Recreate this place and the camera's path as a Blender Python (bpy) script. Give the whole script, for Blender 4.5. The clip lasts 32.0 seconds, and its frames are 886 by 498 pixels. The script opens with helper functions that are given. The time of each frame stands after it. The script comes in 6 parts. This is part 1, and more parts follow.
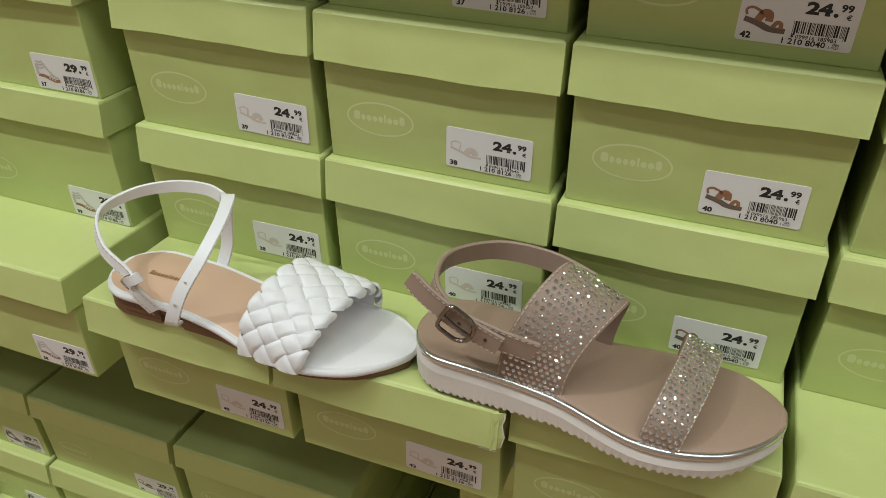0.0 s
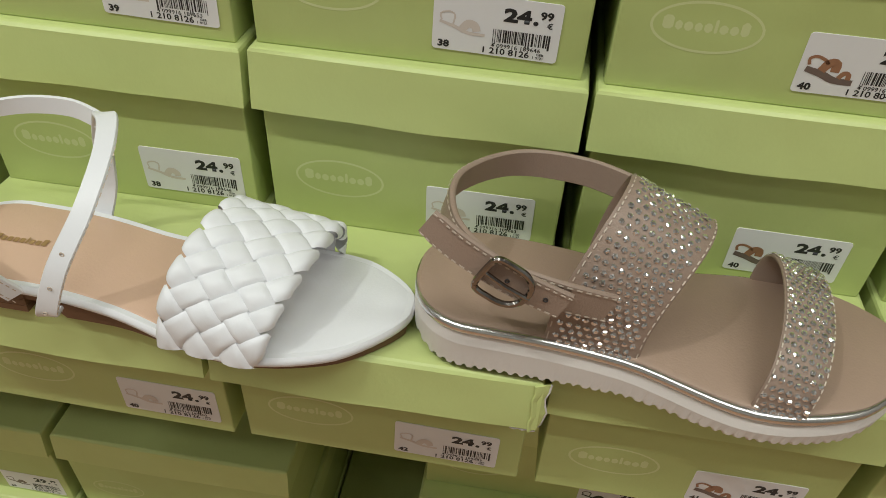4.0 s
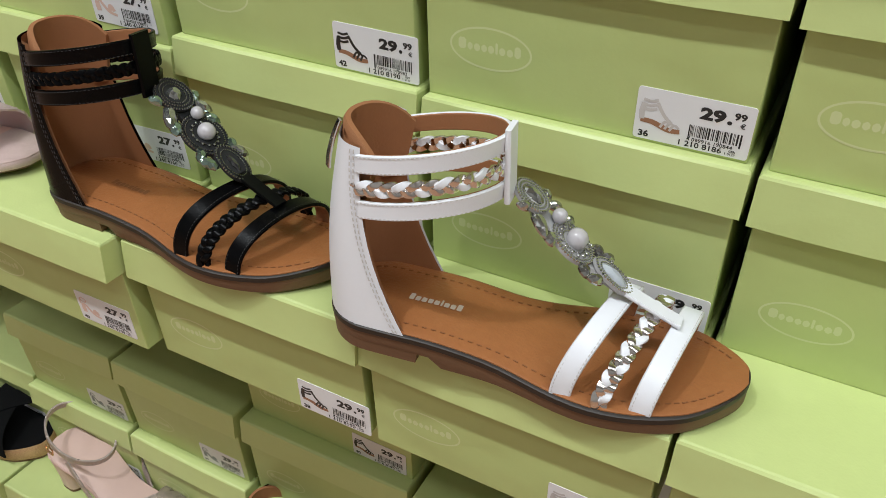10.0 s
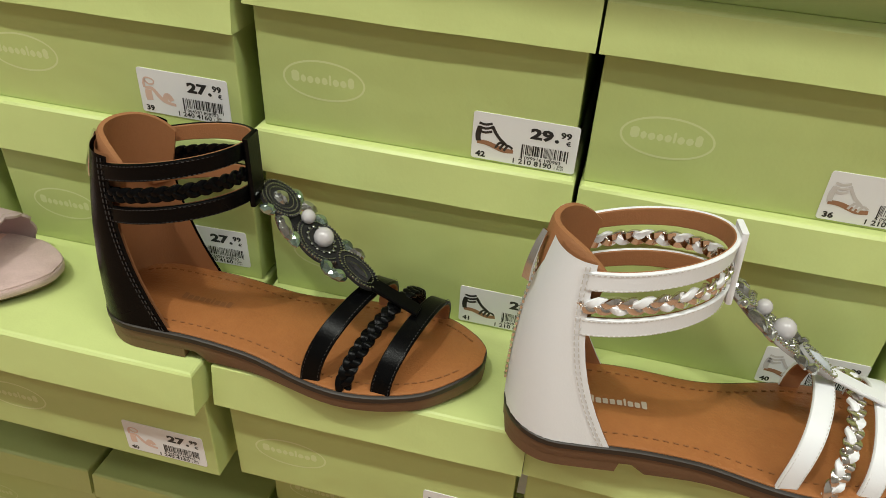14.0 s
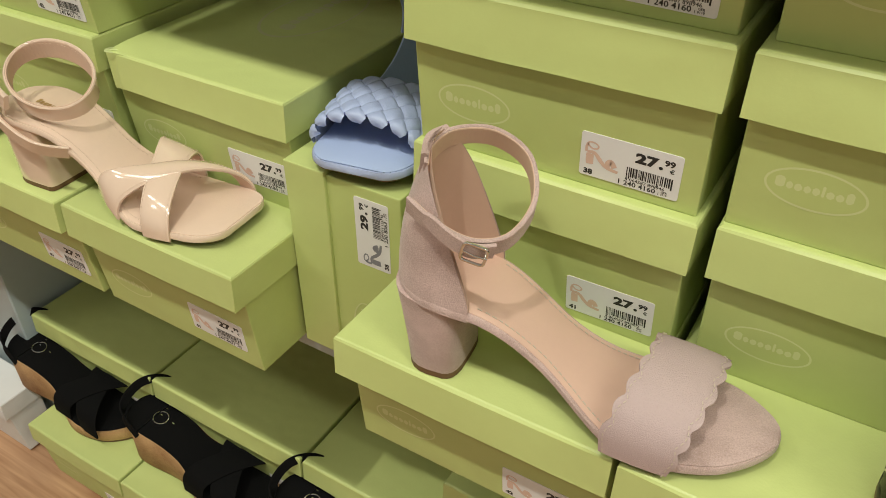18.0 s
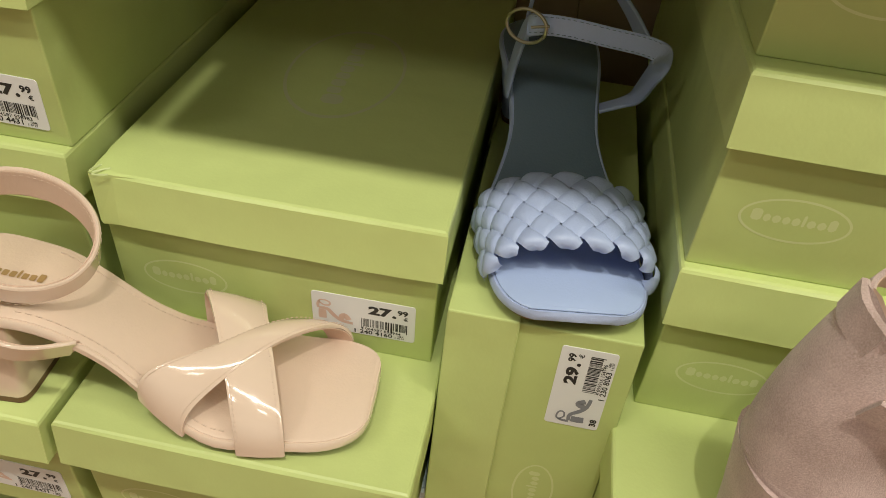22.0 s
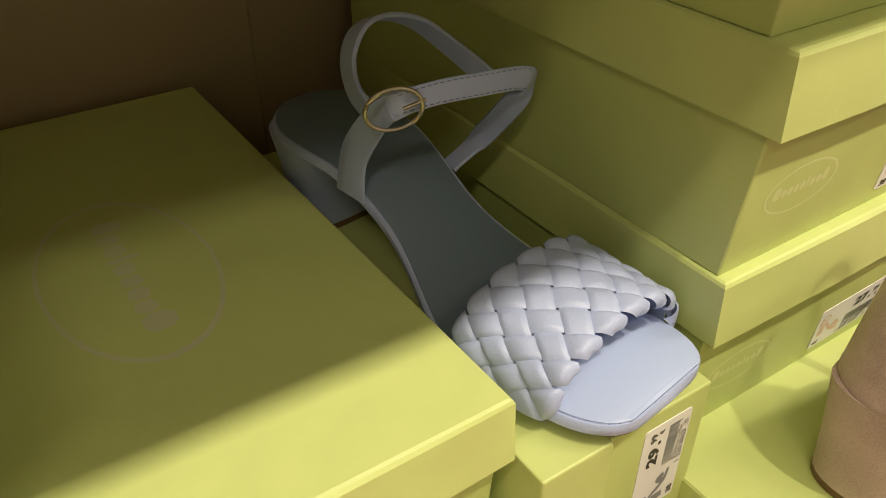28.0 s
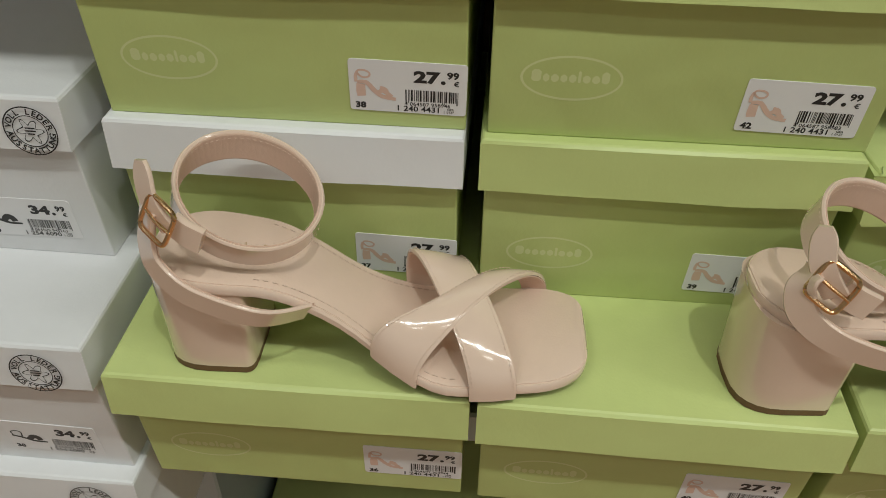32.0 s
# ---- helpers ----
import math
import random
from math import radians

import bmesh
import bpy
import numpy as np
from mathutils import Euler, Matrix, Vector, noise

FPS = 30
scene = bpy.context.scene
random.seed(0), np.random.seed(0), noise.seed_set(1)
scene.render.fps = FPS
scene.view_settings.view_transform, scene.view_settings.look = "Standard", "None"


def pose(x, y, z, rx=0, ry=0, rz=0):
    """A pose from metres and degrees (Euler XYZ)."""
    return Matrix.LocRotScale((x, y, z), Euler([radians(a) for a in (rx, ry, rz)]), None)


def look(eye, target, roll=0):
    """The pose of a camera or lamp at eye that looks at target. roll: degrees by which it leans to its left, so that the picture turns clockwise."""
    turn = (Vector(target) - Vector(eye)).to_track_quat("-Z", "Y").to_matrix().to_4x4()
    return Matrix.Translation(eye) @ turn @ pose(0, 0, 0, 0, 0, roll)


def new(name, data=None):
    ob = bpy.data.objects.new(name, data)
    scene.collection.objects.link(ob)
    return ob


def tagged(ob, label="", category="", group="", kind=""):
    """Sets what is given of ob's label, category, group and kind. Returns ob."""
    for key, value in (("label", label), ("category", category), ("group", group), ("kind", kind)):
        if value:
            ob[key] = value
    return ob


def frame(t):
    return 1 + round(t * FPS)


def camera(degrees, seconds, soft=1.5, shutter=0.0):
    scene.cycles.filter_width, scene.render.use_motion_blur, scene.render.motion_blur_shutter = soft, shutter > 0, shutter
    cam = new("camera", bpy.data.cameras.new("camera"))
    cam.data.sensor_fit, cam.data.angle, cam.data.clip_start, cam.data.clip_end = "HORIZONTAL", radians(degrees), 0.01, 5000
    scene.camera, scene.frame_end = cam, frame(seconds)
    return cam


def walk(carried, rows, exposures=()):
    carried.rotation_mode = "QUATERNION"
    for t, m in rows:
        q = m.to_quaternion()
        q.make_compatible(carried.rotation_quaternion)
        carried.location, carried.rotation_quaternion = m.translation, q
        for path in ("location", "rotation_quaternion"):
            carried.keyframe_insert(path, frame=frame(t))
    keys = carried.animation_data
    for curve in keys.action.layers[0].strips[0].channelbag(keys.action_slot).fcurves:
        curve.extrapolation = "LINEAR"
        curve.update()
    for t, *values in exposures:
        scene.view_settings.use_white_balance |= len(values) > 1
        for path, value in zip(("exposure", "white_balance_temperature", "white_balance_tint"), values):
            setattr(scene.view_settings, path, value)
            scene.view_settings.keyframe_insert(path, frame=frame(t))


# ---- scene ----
cam = camera(58.2, 32.0, soft=0.6)
PATH = [
    (0, (-0.044, 0.024, 0.948), (-0.640, 1.636, -0.075), 1.65),
    (0.5, (-0.041, 0.021, 0.930), (-0.575, 1.649, -0.102), 3.06),
    (1, (-0.066, 0.059, 0.903), (-0.481, 1.715, -0.138), 3.49),
    (1.5, (-0.081, 0.065, 0.885), (-0.445, 1.725, -0.170), 4.76),
    (2, (-0.106, 0.044, 0.883), (-0.380, 1.673, -0.245), 6.78),
    (2.5, (-0.131, 0.025, 0.879), (-0.311, 1.705, -0.193), 6.54),
    (3, (-0.152, 0.096, 0.873), (-0.281, 1.673, -0.350), 6.06),
    (3.5, (-0.151, 0.138, 0.877), (-0.349, 1.682, -0.379), 4.19),
    (5.5, (-0.216, 0.084, 0.902), (-0.181, 1.731, -0.232), 5.35),
    (6, (-0.238, 0.076, 0.907), (-0.147, 1.735, -0.206), 6.61),
    (6.5, (-0.289, 0.055, 0.909), (-0.290, 1.740, -0.168), 5.38),
    (7, (-0.337, 0.039, 0.914), (-0.515, 1.731, -0.135), 3.58),
    (7.5, (-0.394, 0.025, 0.915), (-0.696, 1.729, -0.087), 3.40),
    (8, (-0.447, 0.004, 0.913), (-0.937, 1.684, -0.054), 3.07),
    (8.5, (-0.479, -0.025, 0.908), (-1.141, 1.601, -0.050), 2.78),
    (9, (-0.507, -0.022, 0.908), (-1.298, 1.555, -0.036), 2.79),
    (9.5, (-0.581, 0.034, 0.906), (-1.408, 1.544, -0.112), 2.12),
    (10, (-0.649, 0.092, 0.906), (-1.402, 1.584, -0.193), 1.68),
    (10.5, (-0.692, 0.117, 0.903), (-1.372, 1.624, -0.222), 2.07),
    (11, (-0.742, 0.113, 0.917), (-1.231, 1.666, -0.244), 3.53),
    (11.5, (-0.777, 0.098, 0.922), (-1.162, 1.684, -0.234), 4.19),
    (12, (-0.792, 0.094, 0.927), (-1.122, 1.707, -0.208), 4.07),
    (12.5, (-0.803, 0.098, 0.930), (-1.107, 1.748, -0.159), 3.83),
    (13, (-0.804, 0.097, 0.920), (-1.105, 1.731, -0.194), 4.45),
    (13.5, (-0.816, 0.090, 0.923), (-1.122, 1.712, -0.206), 4.51),
    (14, (-0.846, 0.078, 0.927), (-1.186, 1.728, -0.151), 4.38),
    (14.5, (-0.892, 0.062, 0.932), (-1.244, 1.734, -0.108), 4.69),
    (15, (-0.932, 0.046, 0.937), (-1.356, 1.717, -0.076), 4.12),
    (15.5, (-0.955, 0.032, 0.940), (-1.550, 1.651, -0.072), 2.39),
    (17.5, (-1.162, 0.094, 0.969), (-2.001, 1.479, -0.204), -0.57),
    (18, (-1.176, 0.099, 0.961), (-2.007, 1.469, -0.236), 0.13),
    (18.5, (-1.191, 0.103, 0.954), (-1.961, 1.483, -0.270), 0.88),
    (19, (-1.199, 0.146, 0.946), (-1.961, 1.469, -0.347), -1.29),
    (19.5, (-1.224, 0.184, 0.933), (-1.897, 1.488, -0.426), -1.19),
    (20, (-1.258, 0.208, 0.929), (-1.842, 1.544, -0.440), 0.81),
    (20.5, (-1.291, 0.217, 0.937), (-1.722, 1.613, -0.428), 3.05),
    (21, (-1.373, 0.204, 0.939), (-1.599, 1.687, -0.384), 6.97),
    (21.5, (-1.447, 0.187, 0.939), (-1.664, 1.705, -0.345), 6.9),
    (22, (-1.498, 0.167, 0.940), (-1.665, 1.734, -0.292), 6.4),
    (22.5, (-1.533, 0.151, 0.941), (-1.675, 1.737, -0.269), 6.3),
    (23, (-1.555, 0.142, 0.942), (-1.741, 1.726, -0.264), 5.7),
    (23.5, (-1.567, 0.134, 0.941), (-1.802, 1.717, -0.260), 5.0),
    (24, (-1.572, 0.134, 0.940), (-1.807, 1.729, -0.243), 4.6),
    (24.5, (-1.575, 0.137, 0.937), (-1.826, 1.743, -0.229), 3.7),
    (25, (-1.606, 0.175, 0.924), (-1.843, 1.736, -0.303), 3.6),
    (25.5, (-1.64, 0.241, 0.925), (-1.861, 1.778, -0.335), 0.9),
    (26, (-1.65, 0.281, 0.923), (-1.663, 1.886, -0.271), -0.4),
    (26.5, (-1.673, 0.276, 0.926), (-1.105, 1.776, -0.268), 0.3),
    (28.5, (-1.659, 0.326, 0.914), (-0.727, 1.678, -0.228), 0.4),
    (29, (-1.68, 0.285, 0.925), (-1.125, 1.816, -0.235), -0.4),
    (29.5, (-1.678, 0.271, 0.924), (-1.402, 1.759, -0.383), -0.8),
    (30, (-1.681, 0.263, 0.917), (-1.58, 1.681, -0.49), -0.6),
    (30.5, (-1.693, 0.251, 0.914), (-1.814, 1.639, -0.52), -1.6),
    (31, (-1.742, 0.233, 0.898), (-1.872, 1.693, -0.463), 0.6),
    (31.6, (-1.850, 0.165, 0.915), (-1.974, 1.687, -0.375), 1.7),
    (32, (-1.896, 0.123, 0.924), (-2.018, 1.681, -0.323), 1.0),
]
EXPOSURES = [(0.0, -0.40, 6450, 11), (3.5, -0.42, 6550, 11), (6.0, -0.41, 6500, 10), (8.0, -0.33, 6450, 11), (9.0, -0.10, 6100, 9), (10.0, -0.07, 6050, 15), (11.0, -0.07, 6550, 10), (13.0, -0.05, 6700, 10), (18.0, -0.12, 7250, 10), (20.0, -0.24, 7600, 11), (21.0, -0.22, 7900, 12), (22.0, -0.16, 7350, 11), (23.0, -0.22, 7950, 12), (24.0, -0.24, 7900, 12), (26.0, -0.15, 8450, 14), (29.0, 0.25, 8950, 17), (29.5, -0.02, 8600, 13), (30.0, -0.36, 6900, 12), (31.0, -0.58, 6650, 9), (32.0, -0.58, 6550, 10)]
LAMP_W, LAMP_Y = 26.0, -0.55
# upper boards, out of view, set by the shadow edge on the lid
UPPER_Z, UPPER_Y = 1.075, 0.34
walk(cam, [(t, look(eye, target, roll)) for t, eye, target, roll in PATH], EXPOSURES)

# ---- light ----
world = bpy.data.worlds.new("shop_world")
scene.world = world
world.use_nodes = True
world.node_tree.nodes["Background"].inputs[0].default_value = (0.9, 0.95, 1.0, 1)
world.node_tree.nodes["Background"].inputs[1].default_value = 0.003


def area_lamp(name, x, y, z, sx, sy, watts, colour=(0.95, 1.0, 0.93)):
    data = bpy.data.lights.new(name, "AREA")
    data.shape, data.size, data.size_y, data.energy, data.color = "RECTANGLE", sx, sy, watts, colour
    ob = new(name, data)
    ob.matrix_world = pose(x, y, z)
    return ob


# ---- materials ----
def mat(name, colour, rough=0.5, metal=0.0, vary=0.06, scale=30.0, bump=0.0, bump_scale=300.0, coat=0.0, spec=0.5, per_object=0.0, second=None, sheen=0.0, warp=0.0, contrast=0.0):
    """Principled surface with two scales of noise in colour and fine relief."""
    m = bpy.data.materials.new(name)
    m.use_nodes = True
    nt = m.node_tree
    b = nt.nodes["Principled BSDF"]
    b.inputs["Roughness"].default_value = rough
    b.inputs["Metallic"].default_value = metal
    b.inputs["Coat Weight"].default_value = coat
    b.inputs["Coat Roughness"].default_value = 0.09
    b.inputs["Specular IOR Level"].default_value = spec
    b.inputs["Sheen Weight"].default_value = sheen
    tc = nt.nodes.new("ShaderNodeTexCoord")
    big = nt.nodes.new("ShaderNodeTexNoise")
    big.inputs["Scale"].default_value = scale * 0.25
    big.inputs["Detail"].default_value = 3
    fine = nt.nodes.new("ShaderNodeTexNoise")
    fine.inputs["Scale"].default_value = scale * 8
    fine.inputs["Detail"].default_value = 4
    for n in (big, fine):
        nt.links.new(tc.outputs["Object"], n.inputs["Vector"])
    mix = nt.nodes.new("ShaderNodeMix")
    mix.data_type = "RGBA"
    c2 = second or tuple(c * (1 - 2.2 * vary) for c in colour)
    mix.inputs[6].default_value = (*colour, 1)
    mix.inputs[7].default_value = (*c2, 1)
    add = nt.nodes.new("ShaderNodeMath")
    add.operation = "MULTIPLY_ADD"
    add.inputs[1].default_value = 0.45
    nt.links.new(fine.outputs[0], add.inputs[0])
    half = nt.nodes.new("ShaderNodeMath")
    half.operation = "MULTIPLY"
    half.inputs[1].default_value = 0.55
    nt.links.new(big.outputs[0], half.inputs[0])
    nt.links.new(half.outputs[0], add.inputs[2])
    if contrast:
        steep = nt.nodes.new("ShaderNodeMapRange")
        steep.inputs[1].default_value, steep.inputs[2].default_value = 0.5 - contrast, 0.5 + contrast
        nt.links.new(add.outputs[0], steep.inputs[0])
        nt.links.new(steep.outputs[0], mix.inputs[0])
    else:
        nt.links.new(add.outputs[0], mix.inputs[0])
    out = mix.outputs[2]
    if per_object:
        info = nt.nodes.new("ShaderNodeObjectInfo")
        hsv = nt.nodes.new("ShaderNodeHueSaturation")
        mr = nt.nodes.new("ShaderNodeMapRange")
        mr.inputs[3].default_value, mr.inputs[4].default_value = 1 - per_object, 1 + per_object
        nt.links.new(info.outputs["Random"], mr.inputs[0])
        nt.links.new(mr.outputs[0], hsv.inputs["Value"])
        nt.links.new(out, hsv.inputs["Color"])
        out = hsv.outputs[0]
    nt.links.new(out, b.inputs["Base Color"])
    if bump:
        bn = nt.nodes.new("ShaderNodeBump")
        bt = nt.nodes.new("ShaderNodeTexNoise")
        bt.inputs["Scale"].default_value = bump_scale
        bt.inputs["Detail"].default_value = 5
        nt.links.new(tc.outputs["Object"], bt.inputs["Vector"])
        bn.inputs["Strength"].default_value = bump
        bn.inputs["Distance"].default_value = 0.001
        nt.links.new(bt.outputs[0], bn.inputs["Height"])
        last_normal = bn
        if warp:
            wn, wt = nt.nodes.new("ShaderNodeBump"), nt.nodes.new("ShaderNodeTexNoise")
            wt.inputs["Scale"].default_value, wt.inputs["Detail"].default_value = 16, 2
            info = nt.nodes.new("ShaderNodeObjectInfo")
            shift = nt.nodes.new("ShaderNodeVectorMath")
            nt.links.new(tc.outputs["Object"], shift.inputs[0])
            nt.links.new(info.outputs["Location"], shift.inputs[1])
            nt.links.new(shift.outputs[0], wt.inputs["Vector"])
            wn.inputs["Strength"].default_value, wn.inputs["Distance"].default_value = warp, 0.012
            nt.links.new(wt.outputs[0], wn.inputs["Height"])
            nt.links.new(bn.outputs[0], wn.inputs["Normal"])
            last_normal = wn
        nt.links.new(last_normal.outputs[0], b.inputs["Normal"])
        rr = nt.nodes.new("ShaderNodeMapRange")
        rr.inputs[3].default_value, rr.inputs[4].default_value = max(rough - 0.07, 0.02), rough + 0.07
        nt.links.new(big.outputs[0], rr.inputs[0])
        nt.links.new(rr.outputs[0], b.inputs["Roughness"])
    return m


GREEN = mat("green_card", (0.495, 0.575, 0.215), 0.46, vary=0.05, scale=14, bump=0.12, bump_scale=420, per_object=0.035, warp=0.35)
# same card as the bodies, lightened for the light the lids catch
GREEN_LID_LIT = mat("green_card_lit", (0.555, 0.635, 0.25), 0.42, vary=0.05, scale=12, bump=0.12, bump_scale=420, per_object=0.05, warp=0.4)
WHITE_CARD = mat("white_card", (0.74, 0.74, 0.76), 0.5, vary=0.03, scale=14, bump=0.1, bump_scale=420, per_object=0.02, warp=0.3)
PRINT_PALE = mat("pale_green_print", (0.62, 0.67, 0.34), 0.46, vary=0.04, scale=40)
PAPER = mat("label_paper", (0.76, 0.75, 0.77), 0.42, vary=0.02, scale=40)
INK = mat("black_ink", (0.018, 0.018, 0.02), 0.5, vary=0.1, scale=60)
SHELF_GREY = mat("blue_grey_shelf_steel", (0.42, 0.50, 0.54), 0.4, vary=0.05, scale=9, bump=0.08, bump_scale=500)
WALL = mat("grey_wall_paint", (0.42, 0.42, 0.41), 0.75, vary=0.04, scale=4, bump=0.15, bump_scale=160)
BACK_PANEL = mat("beige_back_panel", (0.38, 0.28, 0.17), 0.7, vary=0.06, scale=6, bump=0.1, bump_scale=200)
CEIL = mat("ceiling_tile_grey", (0.40, 0.40, 0.39), 0.85, vary=0.03, scale=6, bump=0.2, bump_scale=300)


def wood_floor_material():
    m = bpy.data.materials.new("oak_floor")
    m.use_nodes = True
    nt = m.node_tree
    b = nt.nodes["Principled BSDF"]
    tc = nt.nodes.new("ShaderNodeTexCoord")
    mp = nt.nodes.new("ShaderNodeMapping")
    mp.inputs["Scale"].default_value = (3, 60, 3)
    n = nt.nodes.new("ShaderNodeTexNoise")
    n.inputs["Scale"].default_value = 1.5
    n.inputs["Detail"].default_value = 8
    n.inputs["Distortion"].default_value = 0.6
    r = nt.nodes.new("ShaderNodeValToRGB")
    r.color_ramp.elements[0].color, r.color_ramp.elements[1].color = (0.30, 0.15, 0.08, 1), (0.52, 0.31, 0.19, 1)
    r.color_ramp.elements[0].position, r.color_ramp.elements[1].position = 0.3, 0.7
    info = nt.nodes.new("ShaderNodeObjectInfo")
    add = nt.nodes.new("ShaderNodeVectorMath")
    nt.links.new(tc.outputs["Object"], add.inputs[0])
    nt.links.new(info.outputs["Location"], add.inputs[1])
    nt.links.new(add.outputs[0], mp.inputs[0])
    nt.links.new(mp.outputs[0], n.inputs["Vector"])
    nt.links.new(n.outputs[0], r.inputs[0])
    hsv = nt.nodes.new("ShaderNodeHueSaturation")
    mr = nt.nodes.new("ShaderNodeMapRange")
    mr.inputs[3].default_value, mr.inputs[4].default_value = 0.85, 1.12
    nt.links.new(info.outputs["Random"], mr.inputs[0])
    nt.links.new(mr.outputs[0], hsv.inputs["Value"])
    nt.links.new(r.outputs[0], hsv.inputs["Color"])
    nt.links.new(hsv.outputs[0], b.inputs["Base Color"])
    b.inputs["Roughness"].default_value = 0.38
    return m


OAK = wood_floor_material()


# ---- mesh helpers ----
def part(name, bm, material, parent, label="", smooth=False, at=None):
    me = bpy.data.meshes.new(name)
    bm.to_mesh(me)
    bm.free()
    if smooth:
        for p in me.polygons:
            p.use_smooth = True
        me.set_sharp_from_angle(angle=0.75)
    me.materials.append(material)
    ob = new(name, me)
    if parent is not None:
        ob.parent = parent
    if at is not None:
        ob.matrix_basis = at
    if label:
        ob["label"] = label
    return ob


def share(name, mesh, parent, at=None):
    ob = new(name, mesh)
    ob.parent = parent
    if at is not None:
        ob.matrix_basis = at
    return ob


def box_bm(x0, x1, y0, y1, z0, z1, bevel=0.0, bm=None, segments=1):
    bm = bm or bmesh.new()
    v = [bm.verts.new((x, y, z)) for z in (z0, z1) for y in (y0, y1) for x in (x0, x1)]
    faces = [bm.faces.new([v[i] for i in f]) for f in ((0, 2, 3, 1), (4, 5, 7, 6), (0, 1, 5, 4), (2, 6, 7, 3), (0, 4, 6, 2), (1, 3, 7, 5))]
    if bevel:
        edges = list({e for f in faces for e in f.edges})
        bmesh.ops.bevel(bm, geom=edges, offset=bevel, segments=segments, affect="EDGES", profile=0.5)
    return bm


def structure(name, bm, material, label):
    ob = part(name, bm, material, None)
    return tagged(ob, label, name.split("_")[0], kind="structure")


def thing(name, m, label, category, group=""):
    ob = new(name)
    ob.empty_display_size = 0.05
    ob.matrix_basis = m
    return tagged(ob, label, category, group)


# ---- room ----
structure("floor", box_bm(-4.2, 1.9, -2.6, 1.1, -0.05, -0.004), OAK, "reddish oak plank floor of the shop")
# shell added to close the room, greyed to hold back bounced light
structure("ceiling", box_bm(-4.2, 1.9, -2.6, 1.1, 3.0, 3.05), CEIL, "unseen grey ceiling closing the room, dulled against bounced light")
structure("wall_back", box_bm(-4.2, 1.9, 1.0, 1.1, 0, 3.0), WALL, "grey wall behind the shelving, dulled against bounced light")
structure("wall_front", box_bm(-4.2, 1.9, -2.7, -2.6, 0, 3.0), WALL, "unseen grey wall across the aisle, dulled against bounced light")
structure("wall_left", box_bm(-4.3, -4.2, -2.6, 1.0, 0, 3.0), WALL, "unseen grey end wall of the aisle, dulled against bounced light")
structure("wall_right", box_bm(1.9, 2.0, -2.6, 1.0, 0, 3.0), WALL, "unseen grey end wall of the aisle, dulled against bounced light")

# ---- ceiling lamps ----
def ceiling_light(x, y, watts, sx, sy, words="long unseen ceiling light added over the aisle"):
    lamp = thing("ceiling_light", pose(x, y, 3.0), words, "ceiling light", "ceiling lights over the aisle")
    part("housing", box_bm(-sx * 0.5 - 0.03, sx * 0.5 + 0.03, -sy * 0.5 - 0.03, sy * 0.5 + 0.03, -0.03, -0.001, 0.004), CEIL, lamp, "grey metal housing")
    area_lamp("lamp_light", x, y, 2.962, sx, sy, watts)


for lx, strength in ((-3.2, 0.40), (-2.05, 0.36), (-1.15, 0.50), (-0.45, 0.34), (0.4, 0.95), (1.4, 0.6)):
    ceiling_light(lx, LAMP_Y, LAMP_W * strength, 0.9, 0.07)
# unseen spot, added to send a sharp streak through the board's slot
ceiling_light(-1.4, LAMP_Y, LAMP_W * 0.80, 0.04, 0.08, "small unseen ceiling spotlight casting the streak on the lid")
# unseen far row, added as fill for the lower tier of boxes
for lx, strength in ((-2.9, 0.50), (-0.9, 0.20), (1.1, 0.18)):
    ceiling_light(lx, -1.25, LAMP_W * strength, 0.6, 0.2)

# ---- shelving ----
SH = 0.507      # top of the display shelf


def shelf_unit(x0, x1, gap=None):
    unit = thing("wall_shelf", pose(x0, 0, 0), "pale blue-grey steel wall shelf carrying shoe boxes", "shelf", "wall shelving bays")
    w = x1 - x0
    part("shelf_board", box_bm(0, w, 0.470, 0.81, SH - 0.03, SH - 0.001, 0.002), SHELF_GREY, unit)
    part("back_panel", box_bm(0, w, 0.812, 0.83, 0.0, 2.0, 0.001), BACK_PANEL, unit, "beige back panel")
    if gap is None:
        part("upper_board", box_bm(0, w, UPPER_Y, 0.81, UPPER_Z, UPPER_Z + 0.03, 0.002), SHELF_GREY, unit)
    else:
        # slot cut in the unseen board so a light streak reaches the lid
        for a, b in ((0, gap - x0), (gap + 0.009 - x0, w)):
            part("upper_board", box_bm(a, b, UPPER_Y, UPPER_Y + 0.07, UPPER_Z, UPPER_Z + 0.03, 0.001), SHELF_GREY, unit)
        part("upper_board", box_bm(0, w, UPPER_Y + 0.072, 0.81, UPPER_Z, UPPER_Z + 0.03, 0.001), SHELF_GREY, unit)
    part("upright", box_bm(-0.008, 0.008, 0.83, 0.87, 0, 2.0, 0.001), SHELF_GREY, unit)


shelf_unit(-0.475, 0.55)
shelf_unit(-1.478, -0.4752)
shelf_unit(-2.51, -1.4782, -1.652)


# ---- labels on the boxes ----
def glyphs(text, size, x, y, bold=0.0, align="LEFT"):
    """Mesh of a line of writing, in the built-in font, lying in x and z, facing -y."""
    cu = bpy.data.curves.new("writing", "FONT")
    cu.body, cu.size, cu.offset, cu.align_x, cu.resolution_u = text, size, bold, align, 2
    ob = bpy.data.objects.new("writing", cu)
    me = bpy.data.meshes.new_from_object(ob)
    me.transform(Matrix(((1, 0, 0, x), (0, 0, 1, 0), (0, 1, 0, y), (0, 0, 0, 1))))
    bpy.data.objects.remove(ob)
    return me


LW, LH = 0.0572, 0.0284
PLATE = None


